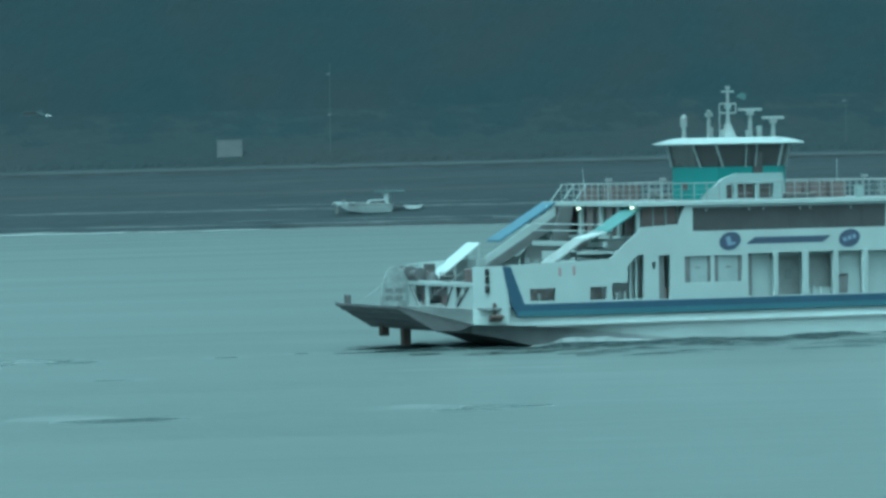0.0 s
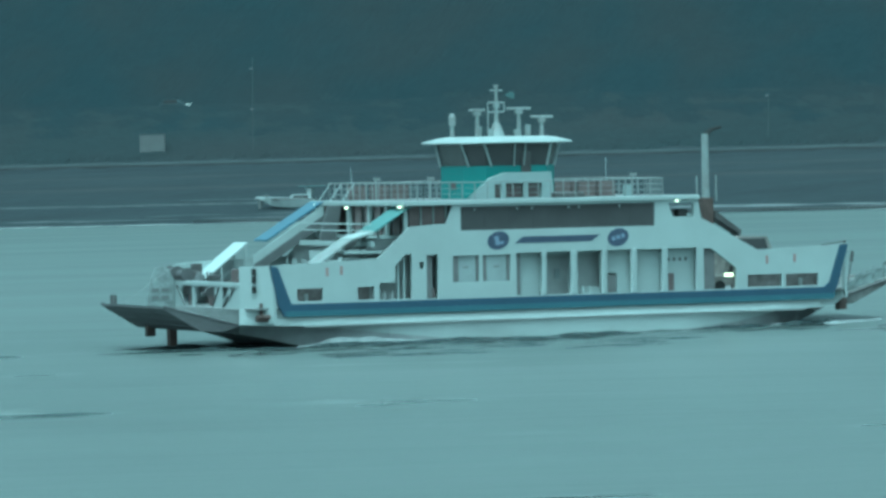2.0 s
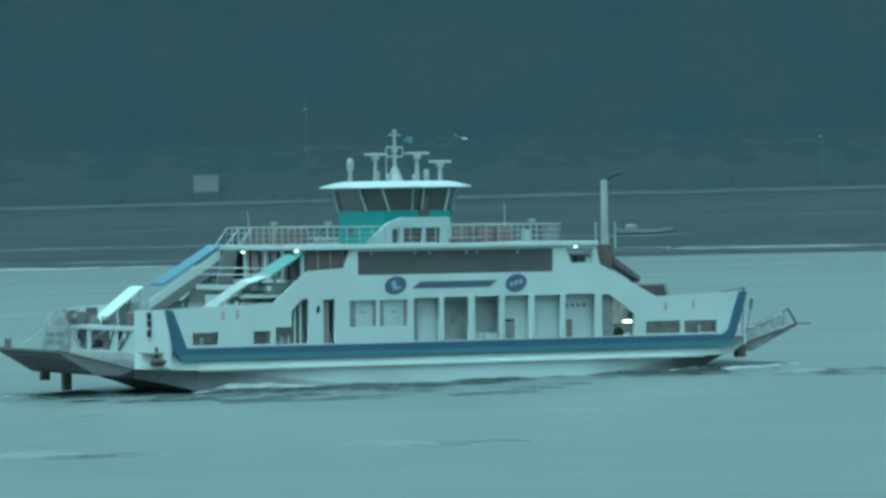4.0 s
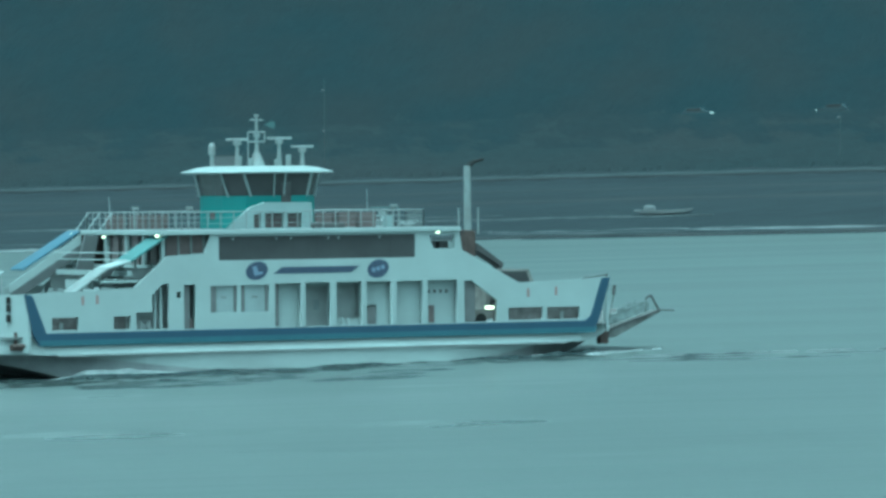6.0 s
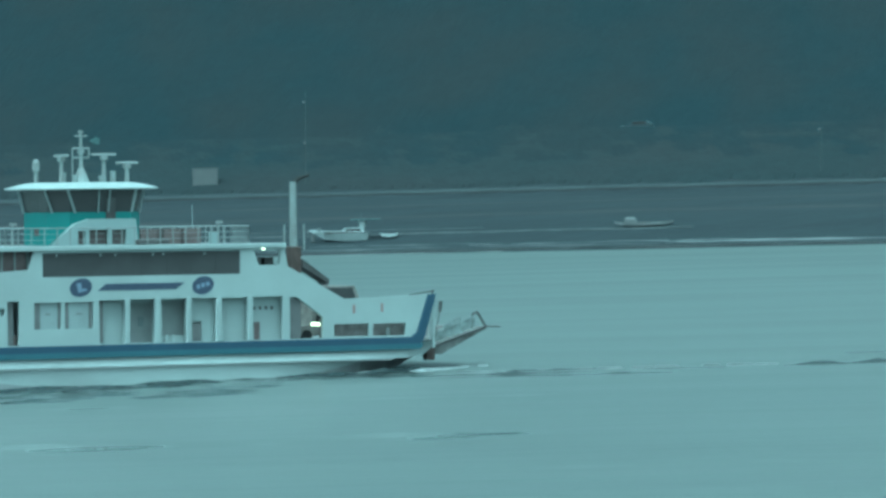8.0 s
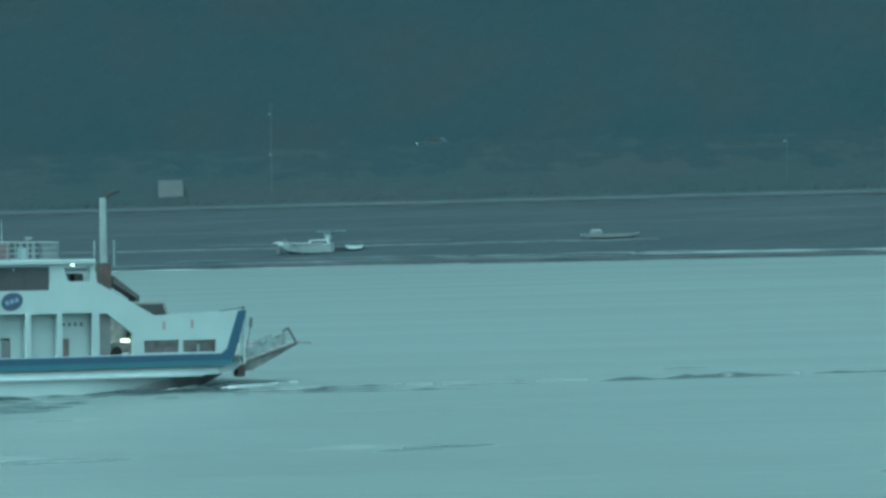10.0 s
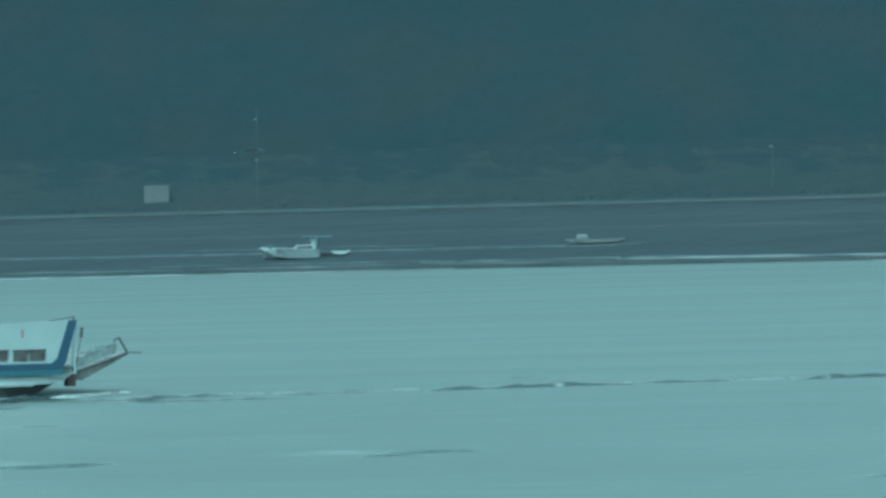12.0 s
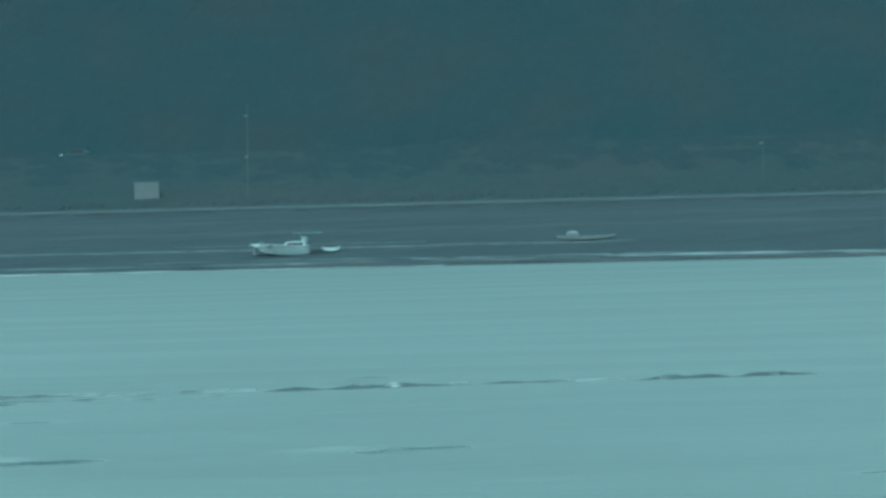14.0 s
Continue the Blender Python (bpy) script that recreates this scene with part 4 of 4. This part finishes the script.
SURFLINE = mat("thin_surf", (0.17, 0.18, 0.18), 0.8, vary=0.25, scale=0.8, fine=4, bump=0.03)
SURF = mat("pale_worn_paint", (0.43, 0.46, 0.455), 0.8, vary=0.2, scale=0.5, fine=4, bump=0.05)
TURF = mat("rough_grass_bank", (0.036, 0.043, 0.046), 0.95, vary=0.25, scale=0.12, fine=1.2, bump=0.2, second=(0.033, 0.040, 0.043), spec=0.1)
KERB = mat("pale_concrete_wall", (0.047, 0.056, 0.059), 0.9, vary=0.15, scale=0.2, fine=2, bump=0.03)
DARKWALL = mat("dark_wet_concrete", (0.026, 0.030, 0.033), 0.9, vary=0.2, scale=0.2, fine=2, bump=0.03)
ASPHALT = mat("grey_asphalt", (0.055, 0.055, 0.056), 0.9, vary=0.15, scale=0.2, fine=3, bump=0.02)
for s, x0, x1, w, h, seed in ((13.5, -58, 34, 0.8, 0.16, 0.4), (16.5, -24, 8, 0.4, 0.08, 1.9)):
    strand("shingle_ridge", s, x0, x1, w, h, SHINGLE, "thin pale shingle ridge along the beach", seed, "stuff", 0.0, 0.3)
for s, x0, x1, w, h, seed in ((27, -150, 165, 5.0, 0.03, 2.5), (38, -150, 165, 4.0, 0.03, 4.1)):
    strand("gravel_band", s, x0, x1, w, h, GRAVEL, "grey gravel band along the upper beach", seed, "stuff", 0.0, 0.12)
for s, x0, x1, w, h, seed, wob in ((4.4, 30, 110, 3.4, 0.08, 3.3, 0.75), (3.0, 58, 110, 1.6, 0.06, 0.6, 0.9), (5.6, 6, 40, 1.5, 0.06, 4.4, 1.0)):
    strand("wet_shingle", s, x0, x1, w, h, WETSTONE, "wet pale shingle just above the water", seed, "stuff", 0.0, wob)
for s, x0, x1, w, h, seed in ((4.0, -75, 34, 2.6, 0.05, 1.3), (6.4, -30, 14, 1.6, 0.05, 2.9)):
    strand("damp_shingle", s, x0, x1, w, h, SHINGLE, "damp grey shingle patches above the water", seed, "stuff", 0.0, 0.95)
for s, x0, x1, w, h, seed in ((1.4, -22, 22, 1.0, 0.16, 1.2), (1.0, 22, 105, 1.5, 0.2, 2.6)):
    strand("seaweed_line", s, x0, x1, w, h, WEED, "dark seaweed line along the water's edge", seed, "stuff", 0.0, 0.35)
for s, x0, x1, w, seed, lift in ((-1.6, -75, -20, 2.2, 0.5, 0.3), (-4.2, -75, -30, 1.4, 2.2, 0.7), (-1.4, -24, 10, 0.4, 1.4, 0.28), (-1.6, 60, 105, 0.4, 2.7, 0.3)):
    strand("surf", s, x0, x1, w, 0.04, SURFLINE, "thin broken white surf along the shore", seed, lift=lift)
strand("sea_wall", 48.4, -150, 165, 0.9, 0.22, DARKWALL, "low dark sea wall above the beach", 0.0, "structure", 0.0, 0.0)
strand("kerb", 50.6, -150, 165, 1.6, 0.24, KERB, "low pale verge wall between beach and road", 0.0, "structure", 0.0, 0.0)
strand("road", 54, -150, 165, 6.5, 0.06, ASPHALT, "grey coast road above the beach", 0.0, "structure", 0.0, 0.0)
strand("grass_bank", 64, -150, 165, 9.0, 0.35, TURF, "rough grassy bank behind the coast road", 0.7, "stuff", 0.0, 0.0)
strand("hill_road", 90, -150, 165, 4.2, 0.05, ASPHALT, "road along the wooded hillside", 0.0, "structure", 0.0, 0.0)


def woodland(name, label, material, lanes, low, tall, n, scrubby):
    """The far wood: crowns side by side up the slope, each one many small tufts of leaves over a thin trunk."""
    rng = np.random.default_rng(7)
    V, Fc, base = [], [], 0
    tet_v = np.array([(1, 0, -0.1), (-0.5, 0.9, 0.45), (-0.5, -0.9, -0.6), (0.1, 0, 0.16)])
    tet_f = np.array([(0, 1, 3), (1, 2, 3), (2, 0, 3), (0, 2, 1)])
    for x in np.arange(-80, 94, 3.1):
        for s in lanes:
            # scrub thins out uphill as the wood closes in
            mixed = (math.sin(x * 12.9898 + round(s / 2.7) * 78.233) * 43758.5453) % 1
            if (mixed < np.clip((94 - s) / 24, 0, 1)) != scrubby:
                continue
            px, ps = x + rng.normal(0, 0.45), s + rng.normal(0, 0.35)
            high = rng.uniform(low, tall)
            wide = rng.uniform(2.0, 2.9)
            r, a = np.sqrt(rng.uniform(0, 1, n)) * wide, rng.uniform(0, 2 * math.pi, n)
            cx, cs = px + r * np.cos(a), ps + r * np.sin(a) * 0.8
            cs = np.where((cs > 88.3) & (cs < 91.7), np.where(cs < 90, 88.2, 91.8), cs)
            cy = shore(cx) + cs
            cz = land_height(cx, cy) + high * (1 - 0.25 * (r / wide) ** 2) * rng.uniform(0.92, 1.03, n)
            c = np.stack([cx, cy, cz], 1)
            size = rng.uniform(0.95, 1.45, (n, 1, 1))
            V.append((c[:, None] + tet_v[None] * size + rng.normal(0, 0.035, (n, 4, 3))).reshape(-1, 3))
            Fc.append((tet_f[None] + base + 4 * np.arange(n)[:, None, None]).reshape(-1, 3))
            base += 4 * n
            g, q = on_land(px, ps), 0.02 * high + 0.03
            V.append(np.array([(g.x + q, g.y, g.z - 0.4), (g.x - q, g.y + q, g.z - 0.4), (g.x - q, g.y - q, g.z - 0.4), (g.x, g.y, g.z + high * 0.9)]))
            Fc.append(tet_f[:3] + base)
            base += 4
    me = bpy.data.meshes.new(name)
    me.from_pydata(np.concatenate(V).tolist(), [], np.concatenate(Fc).tolist())
    me.materials.append(material)
    tagged(new(name, me), label, name, "", "stuff")


FOLIAGE = mat("dark_foliage", (0.0365, 0.054, 0.062), 0.9, vary=0.08, scale=0.06, fine=0.4, bump=0, second=(0.0435, 0.0535, 0.0585), spec=0.1, island=0.03)
SCRUB = mat("rough_scrub", (0.0465, 0.060, 0.065), 0.9, vary=0.12, scale=0.03, fine=0.4, bump=0, second=(0.053, 0.060, 0.064), spec=0.1, island=0.03)


def let_light_through(m, share):
    """Leaves: part of the light goes through them."""
    n, l = m.node_tree.nodes, m.node_tree.links
    b, t, mx = n["Principled BSDF"], n.new("ShaderNodeBsdfTranslucent"), n.new("ShaderNodeMixShader")
    l.new(b.inputs["Base Color"].links[0].from_socket, t.inputs["Color"])
    mx.inputs[0].default_value = share
    l.new(b.outputs[0], mx.inputs[1])
    l.new(t.outputs[0], mx.inputs[2])
    l.new(mx.outputs[0], n["Material Output"].inputs["Surface"])


let_light_through(FOLIAGE, 0.4)
let_light_through(SCRUB, 0.4)
woodland("woodland", "dark dense wood on the hillside", FOLIAGE, np.arange(75.6, 159, 2.7), 0.28, 0.36, 120, False)
woodland("scrub", "low grey-green scrub on the bank below the wood", SCRUB, np.arange(62.1, 113, 2.7), 0.25, 0.32, 110, True)


def lamp_post(x, s, top, heads, label):
    ob = thing("street_lamp", label, "street lamp", None, "lamps on the far shore")
    p = on_land(x, s)
    ob.location = (p.x, p.y, p.z - 0.2)
    part("pole", rod(B(), (0, 0, 0), (0.25, 0, top - p.z), 0.06, 0.035), POLE, ob)
    for z in heads:
        part("lamp_head", box(B(), -0.2, 0.2, -0.2, 0.1, z - p.z - 0.1, z - p.z + 0.18, 0.05), SHEDGREY, ob, "pale lamp head")


lamp_post(-15.6, 62, 21.8, (14.6, 20.2), "tall thin grey mast with pale lamp heads on the bank")
lamp_post(53.5, 62, 14.6, (14.5,), "grey street lamp with a pale head on the bank")


def beached_boat():
    ob = thing("fishing_boat", "pale open fishing boat with canopy lying on the beach", "boat")
    p = on_land(-9.6, 10.5)
    ob.location, ob.rotation_euler = (p.x, p.y, p.z - 0.1), (0, 0, radians(-8))
    rings = [[(x, -w, z1), (x, -w * 0.7, z0), (x, w * 0.7, z0), (x, w, z1)] for x, w, z0, z1 in
             ((-3.6, 0.15, 0.9, 1.45), (-2.6, 0.8, 0.35, 1.25), (-1.0, 1.15, 0.1, 1.05), (1.2, 1.2, 0.05, 1.05), (2.9, 1.05, 0.1, 1.15))]
    part("hull", loft(B(), rings), SURF, ob, "pale painted hull")
    part("rubbing_strip", rod(B(), (-2.6, -0.85, 1.2), (2.9, -1.08, 1.1), 0.07), DARKSTEEL, ob)
    part("cabin", prism(B(), [(-0.6, 1.0), (0.1, 1.7), (2.5, 1.75), (2.6, 1.0)], -0.8, 0.8), SURF, ob)
    part("cabin_window", prism(B(), [(0.1, 1.15), (0.4, 1.55), (2.2, 1.58), (2.2, 1.15)], -0.83, -0.79), GLASS, ob)
    part("arch", box(B(), 2.0, 2.7, -0.6, 0.6, 1.7, 2.5, 0.06), SURF, ob)
    part("canopy", box(B(), 0.9, 4.5, -0.9, 0.9, 2.64, 2.76, 0.05), FLAG, ob, "flat faded green canopy")
    for x in (1.9, 2.6):
        part("canopy_post", rod(B(), (x, -0.5, 2.3), (x, -0.5, 2.66), 0.06), SURF, ob)
    part("aerial", rod(B(), (2.2, 0, 2.7), (2.25, 0, 3.5), 0.02), POLE, ob)
    for x, z in ((-3.6, 1.2), (-4.1, 1.42)):
        part("bow_gear", box(B(), x - 0.5, x + 0.55, -0.4, 0.4, z - 0.2, z + 0.08, 0.08), SURF, ob)
    part("well", box(B(), -2.2, 0.0, -1.0, -0.3, 0.98, 1.12, 0.03), DARKSTEEL, ob, "dark open well")
    part("gunwale", rod(B(), (-3.4, -0.3, 1.4), (2.9, -1.1, 1.14), 0.05, sides=6), SURF, ob)
    for x, z in ((-4.5, 1.25), (-3.2, 1.6)):
        part("net_float", rod(B(), (x - 0.2, -0.4, z), (x + 0.2, -0.4, z + 0.05), 0.14), SHEDGREY, ob)
    part("bow_prop", box(B(), -4.3, -3.9, -0.3, 0.3, 0.0, 1.3, 0.05), SHEDGREY, ob)


def open_boat(x, s, length, label, cabin):
    ob = thing("dinghy", label, "boat", None, "small boats on the beach")
    p = on_land(x, s)
    ob.location, ob.rotation_euler = (p.x, p.y, p.z + 0.08), (0, 0, radians(-6))
    h = length / 2
    rings = [[(a * h, -w, z1), (a * h, -w * 1.02, z0), (a * h, w * 1.02, z0), (a * h, w, z1)] for a, w, z0, z1 in
             ((-1, 0.1, 0.35, 0.55), (-0.7, 0.5, 0.1, 0.48), (0, 0.7, 0.0, 0.42), (0.7, 0.5, 0.1, 0.48), (1, 0.1, 0.4, 0.6))]
    part("hull", loft(B(), rings), SURF if not cabin else SHEDGREY, ob)
    part("thwart", box(B(), -0.2, 0.2, -0.6, 0.6, 0.4, 0.48), BROWN, ob)
    if cabin:
        part("cabin", loft(B(), [[(-1.7 + sx * k, sy * k * 0.8, z) for sx, sy in ((-1, -1), (1, -1), (1, 1), (-1, 1))] for k, z in ((0.75, 0.4), (0.72, 0.85), (0.45, 1.1))]), SHEDGREY, ob, "pale dome cabin")


beached_boat()
open_boat(-4.0, 11.5, 2.4, "small pale dinghy lying beside the fishing boat", False)
open_boat(28.0, 15.0, 7.4, "long low skiff with a pale cabin on the beach", True)


def road_car(label):
    ob = thing("car", label, "car", None, "cars on the hill road")
    part("body", loft(B(), [[(px, w, pz) for px, pz in ((-2.1, 0.3), (-2.1, 0.8), (-1.2, 0.95), (-0.6, 1.45), (1.3, 1.45), (2.0, 0.9), (2.1, 0.3))] for w in (-0.85, 0.85)]), CARPAINT, ob)
    for w in (-0.87, 0.85):
        part("side_window", box(B(), -0.7, 1.3, w, w + 0.02, 0.98, 1.35), GLASS, ob)
        for x in (-1.3, 1.3):
            part("wheel", rod(B(), (x, w - 0.1, 0.31), (x, w + 0.1, 0.31), 0.31, sides=14), RUBBER, ob)
    for w in (-0.6, 0.6):
        part("headlight", box(B(), -2.16, -2.08, w - 0.25, w + 0.25, 0.55, 0.85, 0.03), HEADLAMP, ob, "lit headlight")
    return ob


car_left, car_right = road_car("dark car with lit headlights driving on the hill road"), road_car("dark car with lit headlights driving on the hill road")


# ---- foam that travels with the ferry ----
wake = thing("wake_foam", "white foam streaks along the ferry's waterline and stern", "foam")
random.seed(4)


def foam(x0, x1, y0, y1, count, wide, owner=None, material=FOAM):
    """Low ragged flecks of foam between two ends."""
    for i in range(count):
        f = (i + random.random()) / count
        x, y = x0 + (x1 - x0) * f, y0 + (y1 - y0) * f + random.uniform(-0.12, 0.12)
        L, W, h = random.uniform(0.5, 1.5) * wide, random.uniform(0.12, 0.3) * wide, random.uniform(0.04, 0.09)
        bm = B()
        n = 9
        low = [bm.verts.new((math.cos(k * 2 * math.pi / n) * L * random.uniform(0.6, 1), math.sin(k * 2 * math.pi / n) * W * random.uniform(0.6, 1), -0.05)) for k in range(n)]
        top = [bm.verts.new((v.co.x * 0.7, v.co.y * 0.6, h)) for v in low]
        for k in range(n):
            bm.faces.new((low[k], low[(k + 1) % n], top[(k + 1) % n], top[k]))
        bm.faces.new(top)
        ob = part("foam_streak", bm, material, owner or wake)
        ob.location = (x, y, 0.03)


def wave(name, points, wide, high, label="", owner=None, material=None, rough=1.0):
    """A low wave that runs along a line of points, steep towards the viewer, ragged along its crest."""
    bm, rows = B(), []
    for (xa, ya), (xb, yb) in zip(points, points[1:]):
        n = max(2, int(math.dist((xa, ya), (xb, yb)) / 0.5))
        for i in range(n):
            f = i / n
            x, y = xa + (xb - xa) * f, ya + (yb - ya) * f + random.uniform(-0.1, 0.1)
            h = high * (0.65 + rough * (0.25 * math.sin(x * 0.9) + 0.2 * math.sin(x * 2.3 + 1))) * random.uniform(0.75, 1.15)
            rows.append((x, y, h))
    count = len(rows)
    rings = []
    for i, (x, y, h) in enumerate(rows):
        k = min(1, i / 5, (count - 1 - i) / 5)
        rings.append([bm.verts.new((x, y + w * wide, z)) for w, z in ((-0.5, -0.03), (-0.2, h * k * 0.55), (0.0, h * k), (0.25, h * k * 0.7), (0.9, -0.03))])
    for a, b in zip(rings, rings[1:]):
        for i in range(4):
            bm.faces.new((a[i], b[i], b[i + 1], a[i + 1]))
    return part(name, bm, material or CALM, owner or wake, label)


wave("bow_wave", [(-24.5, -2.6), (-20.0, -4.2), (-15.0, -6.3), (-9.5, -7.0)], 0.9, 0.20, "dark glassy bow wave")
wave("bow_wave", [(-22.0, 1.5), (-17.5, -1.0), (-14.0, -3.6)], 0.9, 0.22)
wave("side_wave", [(-13.0, -7.9), (-4.0, -8.4), (5.0, -7.8)], 0.8, 0.26, "ripple along the hull, coloured dark for the hull reflection")
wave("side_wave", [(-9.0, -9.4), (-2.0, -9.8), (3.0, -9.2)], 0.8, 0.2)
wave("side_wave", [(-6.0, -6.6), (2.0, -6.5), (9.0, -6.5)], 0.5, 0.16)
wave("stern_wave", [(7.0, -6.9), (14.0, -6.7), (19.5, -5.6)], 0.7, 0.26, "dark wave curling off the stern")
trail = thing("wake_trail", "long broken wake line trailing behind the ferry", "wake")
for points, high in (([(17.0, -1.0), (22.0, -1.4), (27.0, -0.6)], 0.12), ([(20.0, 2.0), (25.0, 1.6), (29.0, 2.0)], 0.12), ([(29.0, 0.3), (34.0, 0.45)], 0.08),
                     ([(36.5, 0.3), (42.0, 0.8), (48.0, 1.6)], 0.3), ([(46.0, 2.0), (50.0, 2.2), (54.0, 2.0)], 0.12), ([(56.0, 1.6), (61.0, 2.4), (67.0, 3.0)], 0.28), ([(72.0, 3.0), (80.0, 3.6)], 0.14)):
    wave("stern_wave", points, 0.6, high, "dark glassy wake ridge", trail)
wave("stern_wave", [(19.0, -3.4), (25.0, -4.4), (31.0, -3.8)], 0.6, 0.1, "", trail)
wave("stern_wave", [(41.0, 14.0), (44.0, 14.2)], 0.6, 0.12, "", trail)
foam(19.0, 37.0, 1.6, 1.9, 13, 0.8, trail, SURFLINE)
foam(47.0, 57.0, 2.6, 3.0, 7, 0.9, trail, SURFLINE)
# ruffled water beside the bow and along the hull; its dark colour stands in for the hull's reflection
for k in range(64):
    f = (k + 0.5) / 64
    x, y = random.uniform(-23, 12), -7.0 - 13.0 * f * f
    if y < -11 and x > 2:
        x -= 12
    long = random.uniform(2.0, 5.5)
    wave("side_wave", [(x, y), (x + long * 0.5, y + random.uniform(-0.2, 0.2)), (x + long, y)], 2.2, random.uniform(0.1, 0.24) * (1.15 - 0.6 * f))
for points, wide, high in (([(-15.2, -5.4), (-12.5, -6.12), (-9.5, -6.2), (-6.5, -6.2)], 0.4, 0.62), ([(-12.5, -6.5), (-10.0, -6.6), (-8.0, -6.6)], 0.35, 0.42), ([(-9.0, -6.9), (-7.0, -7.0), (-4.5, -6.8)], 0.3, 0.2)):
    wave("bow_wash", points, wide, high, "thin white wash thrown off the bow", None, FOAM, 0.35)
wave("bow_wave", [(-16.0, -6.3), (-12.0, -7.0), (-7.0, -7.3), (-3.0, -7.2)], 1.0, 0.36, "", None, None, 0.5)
for points, high in (([(12.8, -6.5), (15.0, -6.5), (17.0, -6.2)], 0.24), ([(14.5, -7.0), (17.0, -6.8), (19.5, -6.0)], 0.2), ([(17.5, -5.4), (20.0, -5.0), (22.5, -5.0)], 0.12)):
    wave("stern_wash", points, 0.45, high, "white wash curling off the stern", None, FOAM, 0.6)
wave("side_wash", [(1.0, -6.5), (4.0, -6.6), (7.0, -6.5)], 0.4, 0.14, "", None, FOAM)
foam(-13.0, -7.5, -6.3, -6.5, 13, 1.0)
foam(-6.0, 9.0, -6.2, -6.15, 6, 0.35)
foam(13.5, 19.5, -6.5, -5.8, 14, 0.55)
foam(16.0, 22.0, -5.4, -5.0, 6, 0.6)
foam(12.8, 17.0, -6.2, -5.4, 6, 0.6)

# ---- movement ----
def trim_at(t):
    """How far the bow lifts, in degrees, as the ferry gathers speed."""
    return float(np.interp(t, [0, 2.6, 3.4, 4.2, 5, 8.5, 14], [0.55, 0.55, 0.7, 0.95, 1.1, 1.05, 1.0]))


def ferry_pose(t, trim=None):
    """The ferry at t seconds: it crosses, comes a little nearer and turns slowly."""
    trim = trim_at(t) if trim is None else trim
    d = t - 5
    x, y = -5.358 - 4.1344 * d + 0.0045 * d * d + 0.22 * (1.1 - trim_at(t)), 255.439 - 0.5574 * d + 0.0072 * d * d
    turn = 27 - 0.9 * math.degrees(math.atan2(x, y) - math.atan2(-5.358, 255.439))
    return pose(x, y, 0, 0, 0, turn) @ pose(0, 0, 0, 0, trim, 0)


def car_pose(x, turn):
    p = on_land(x, 90)
    return pose(p.x, p.y, p.z + 0.06, 0, 0, turn)


def motions():
    times = [i * 0.5 for i in range(29)]
    walk(ferry, [(t, ferry_pose(t)) for t in times])
    walk(wake, [(t, ferry_pose(t, 0)) for t in times])
    walk(trail, [(t, pose(ferry_pose(t).translation.x, 250.8, 0)) for t in times])
    for ob, x, y in CARGO:
        walk(ob, [(t, ferry_pose(t) @ pose(x, y, 1.95)) for t in times])
    for (bar, x, y, z), start, speed in zip(scanners, (63, -27, -20), (72, 0, 0)):
        walk(bar, [(t, pose(x, y, z, 0, 0, start + speed * t)) for t in times])
    walk(car_left, [(t, car_pose(-41 + (14 - t) * 12.0, -17)) for t in times])
    walk(car_right, [(t, car_pose(-59.5 + 16.0 * t, 163)) for t in times])


motions()
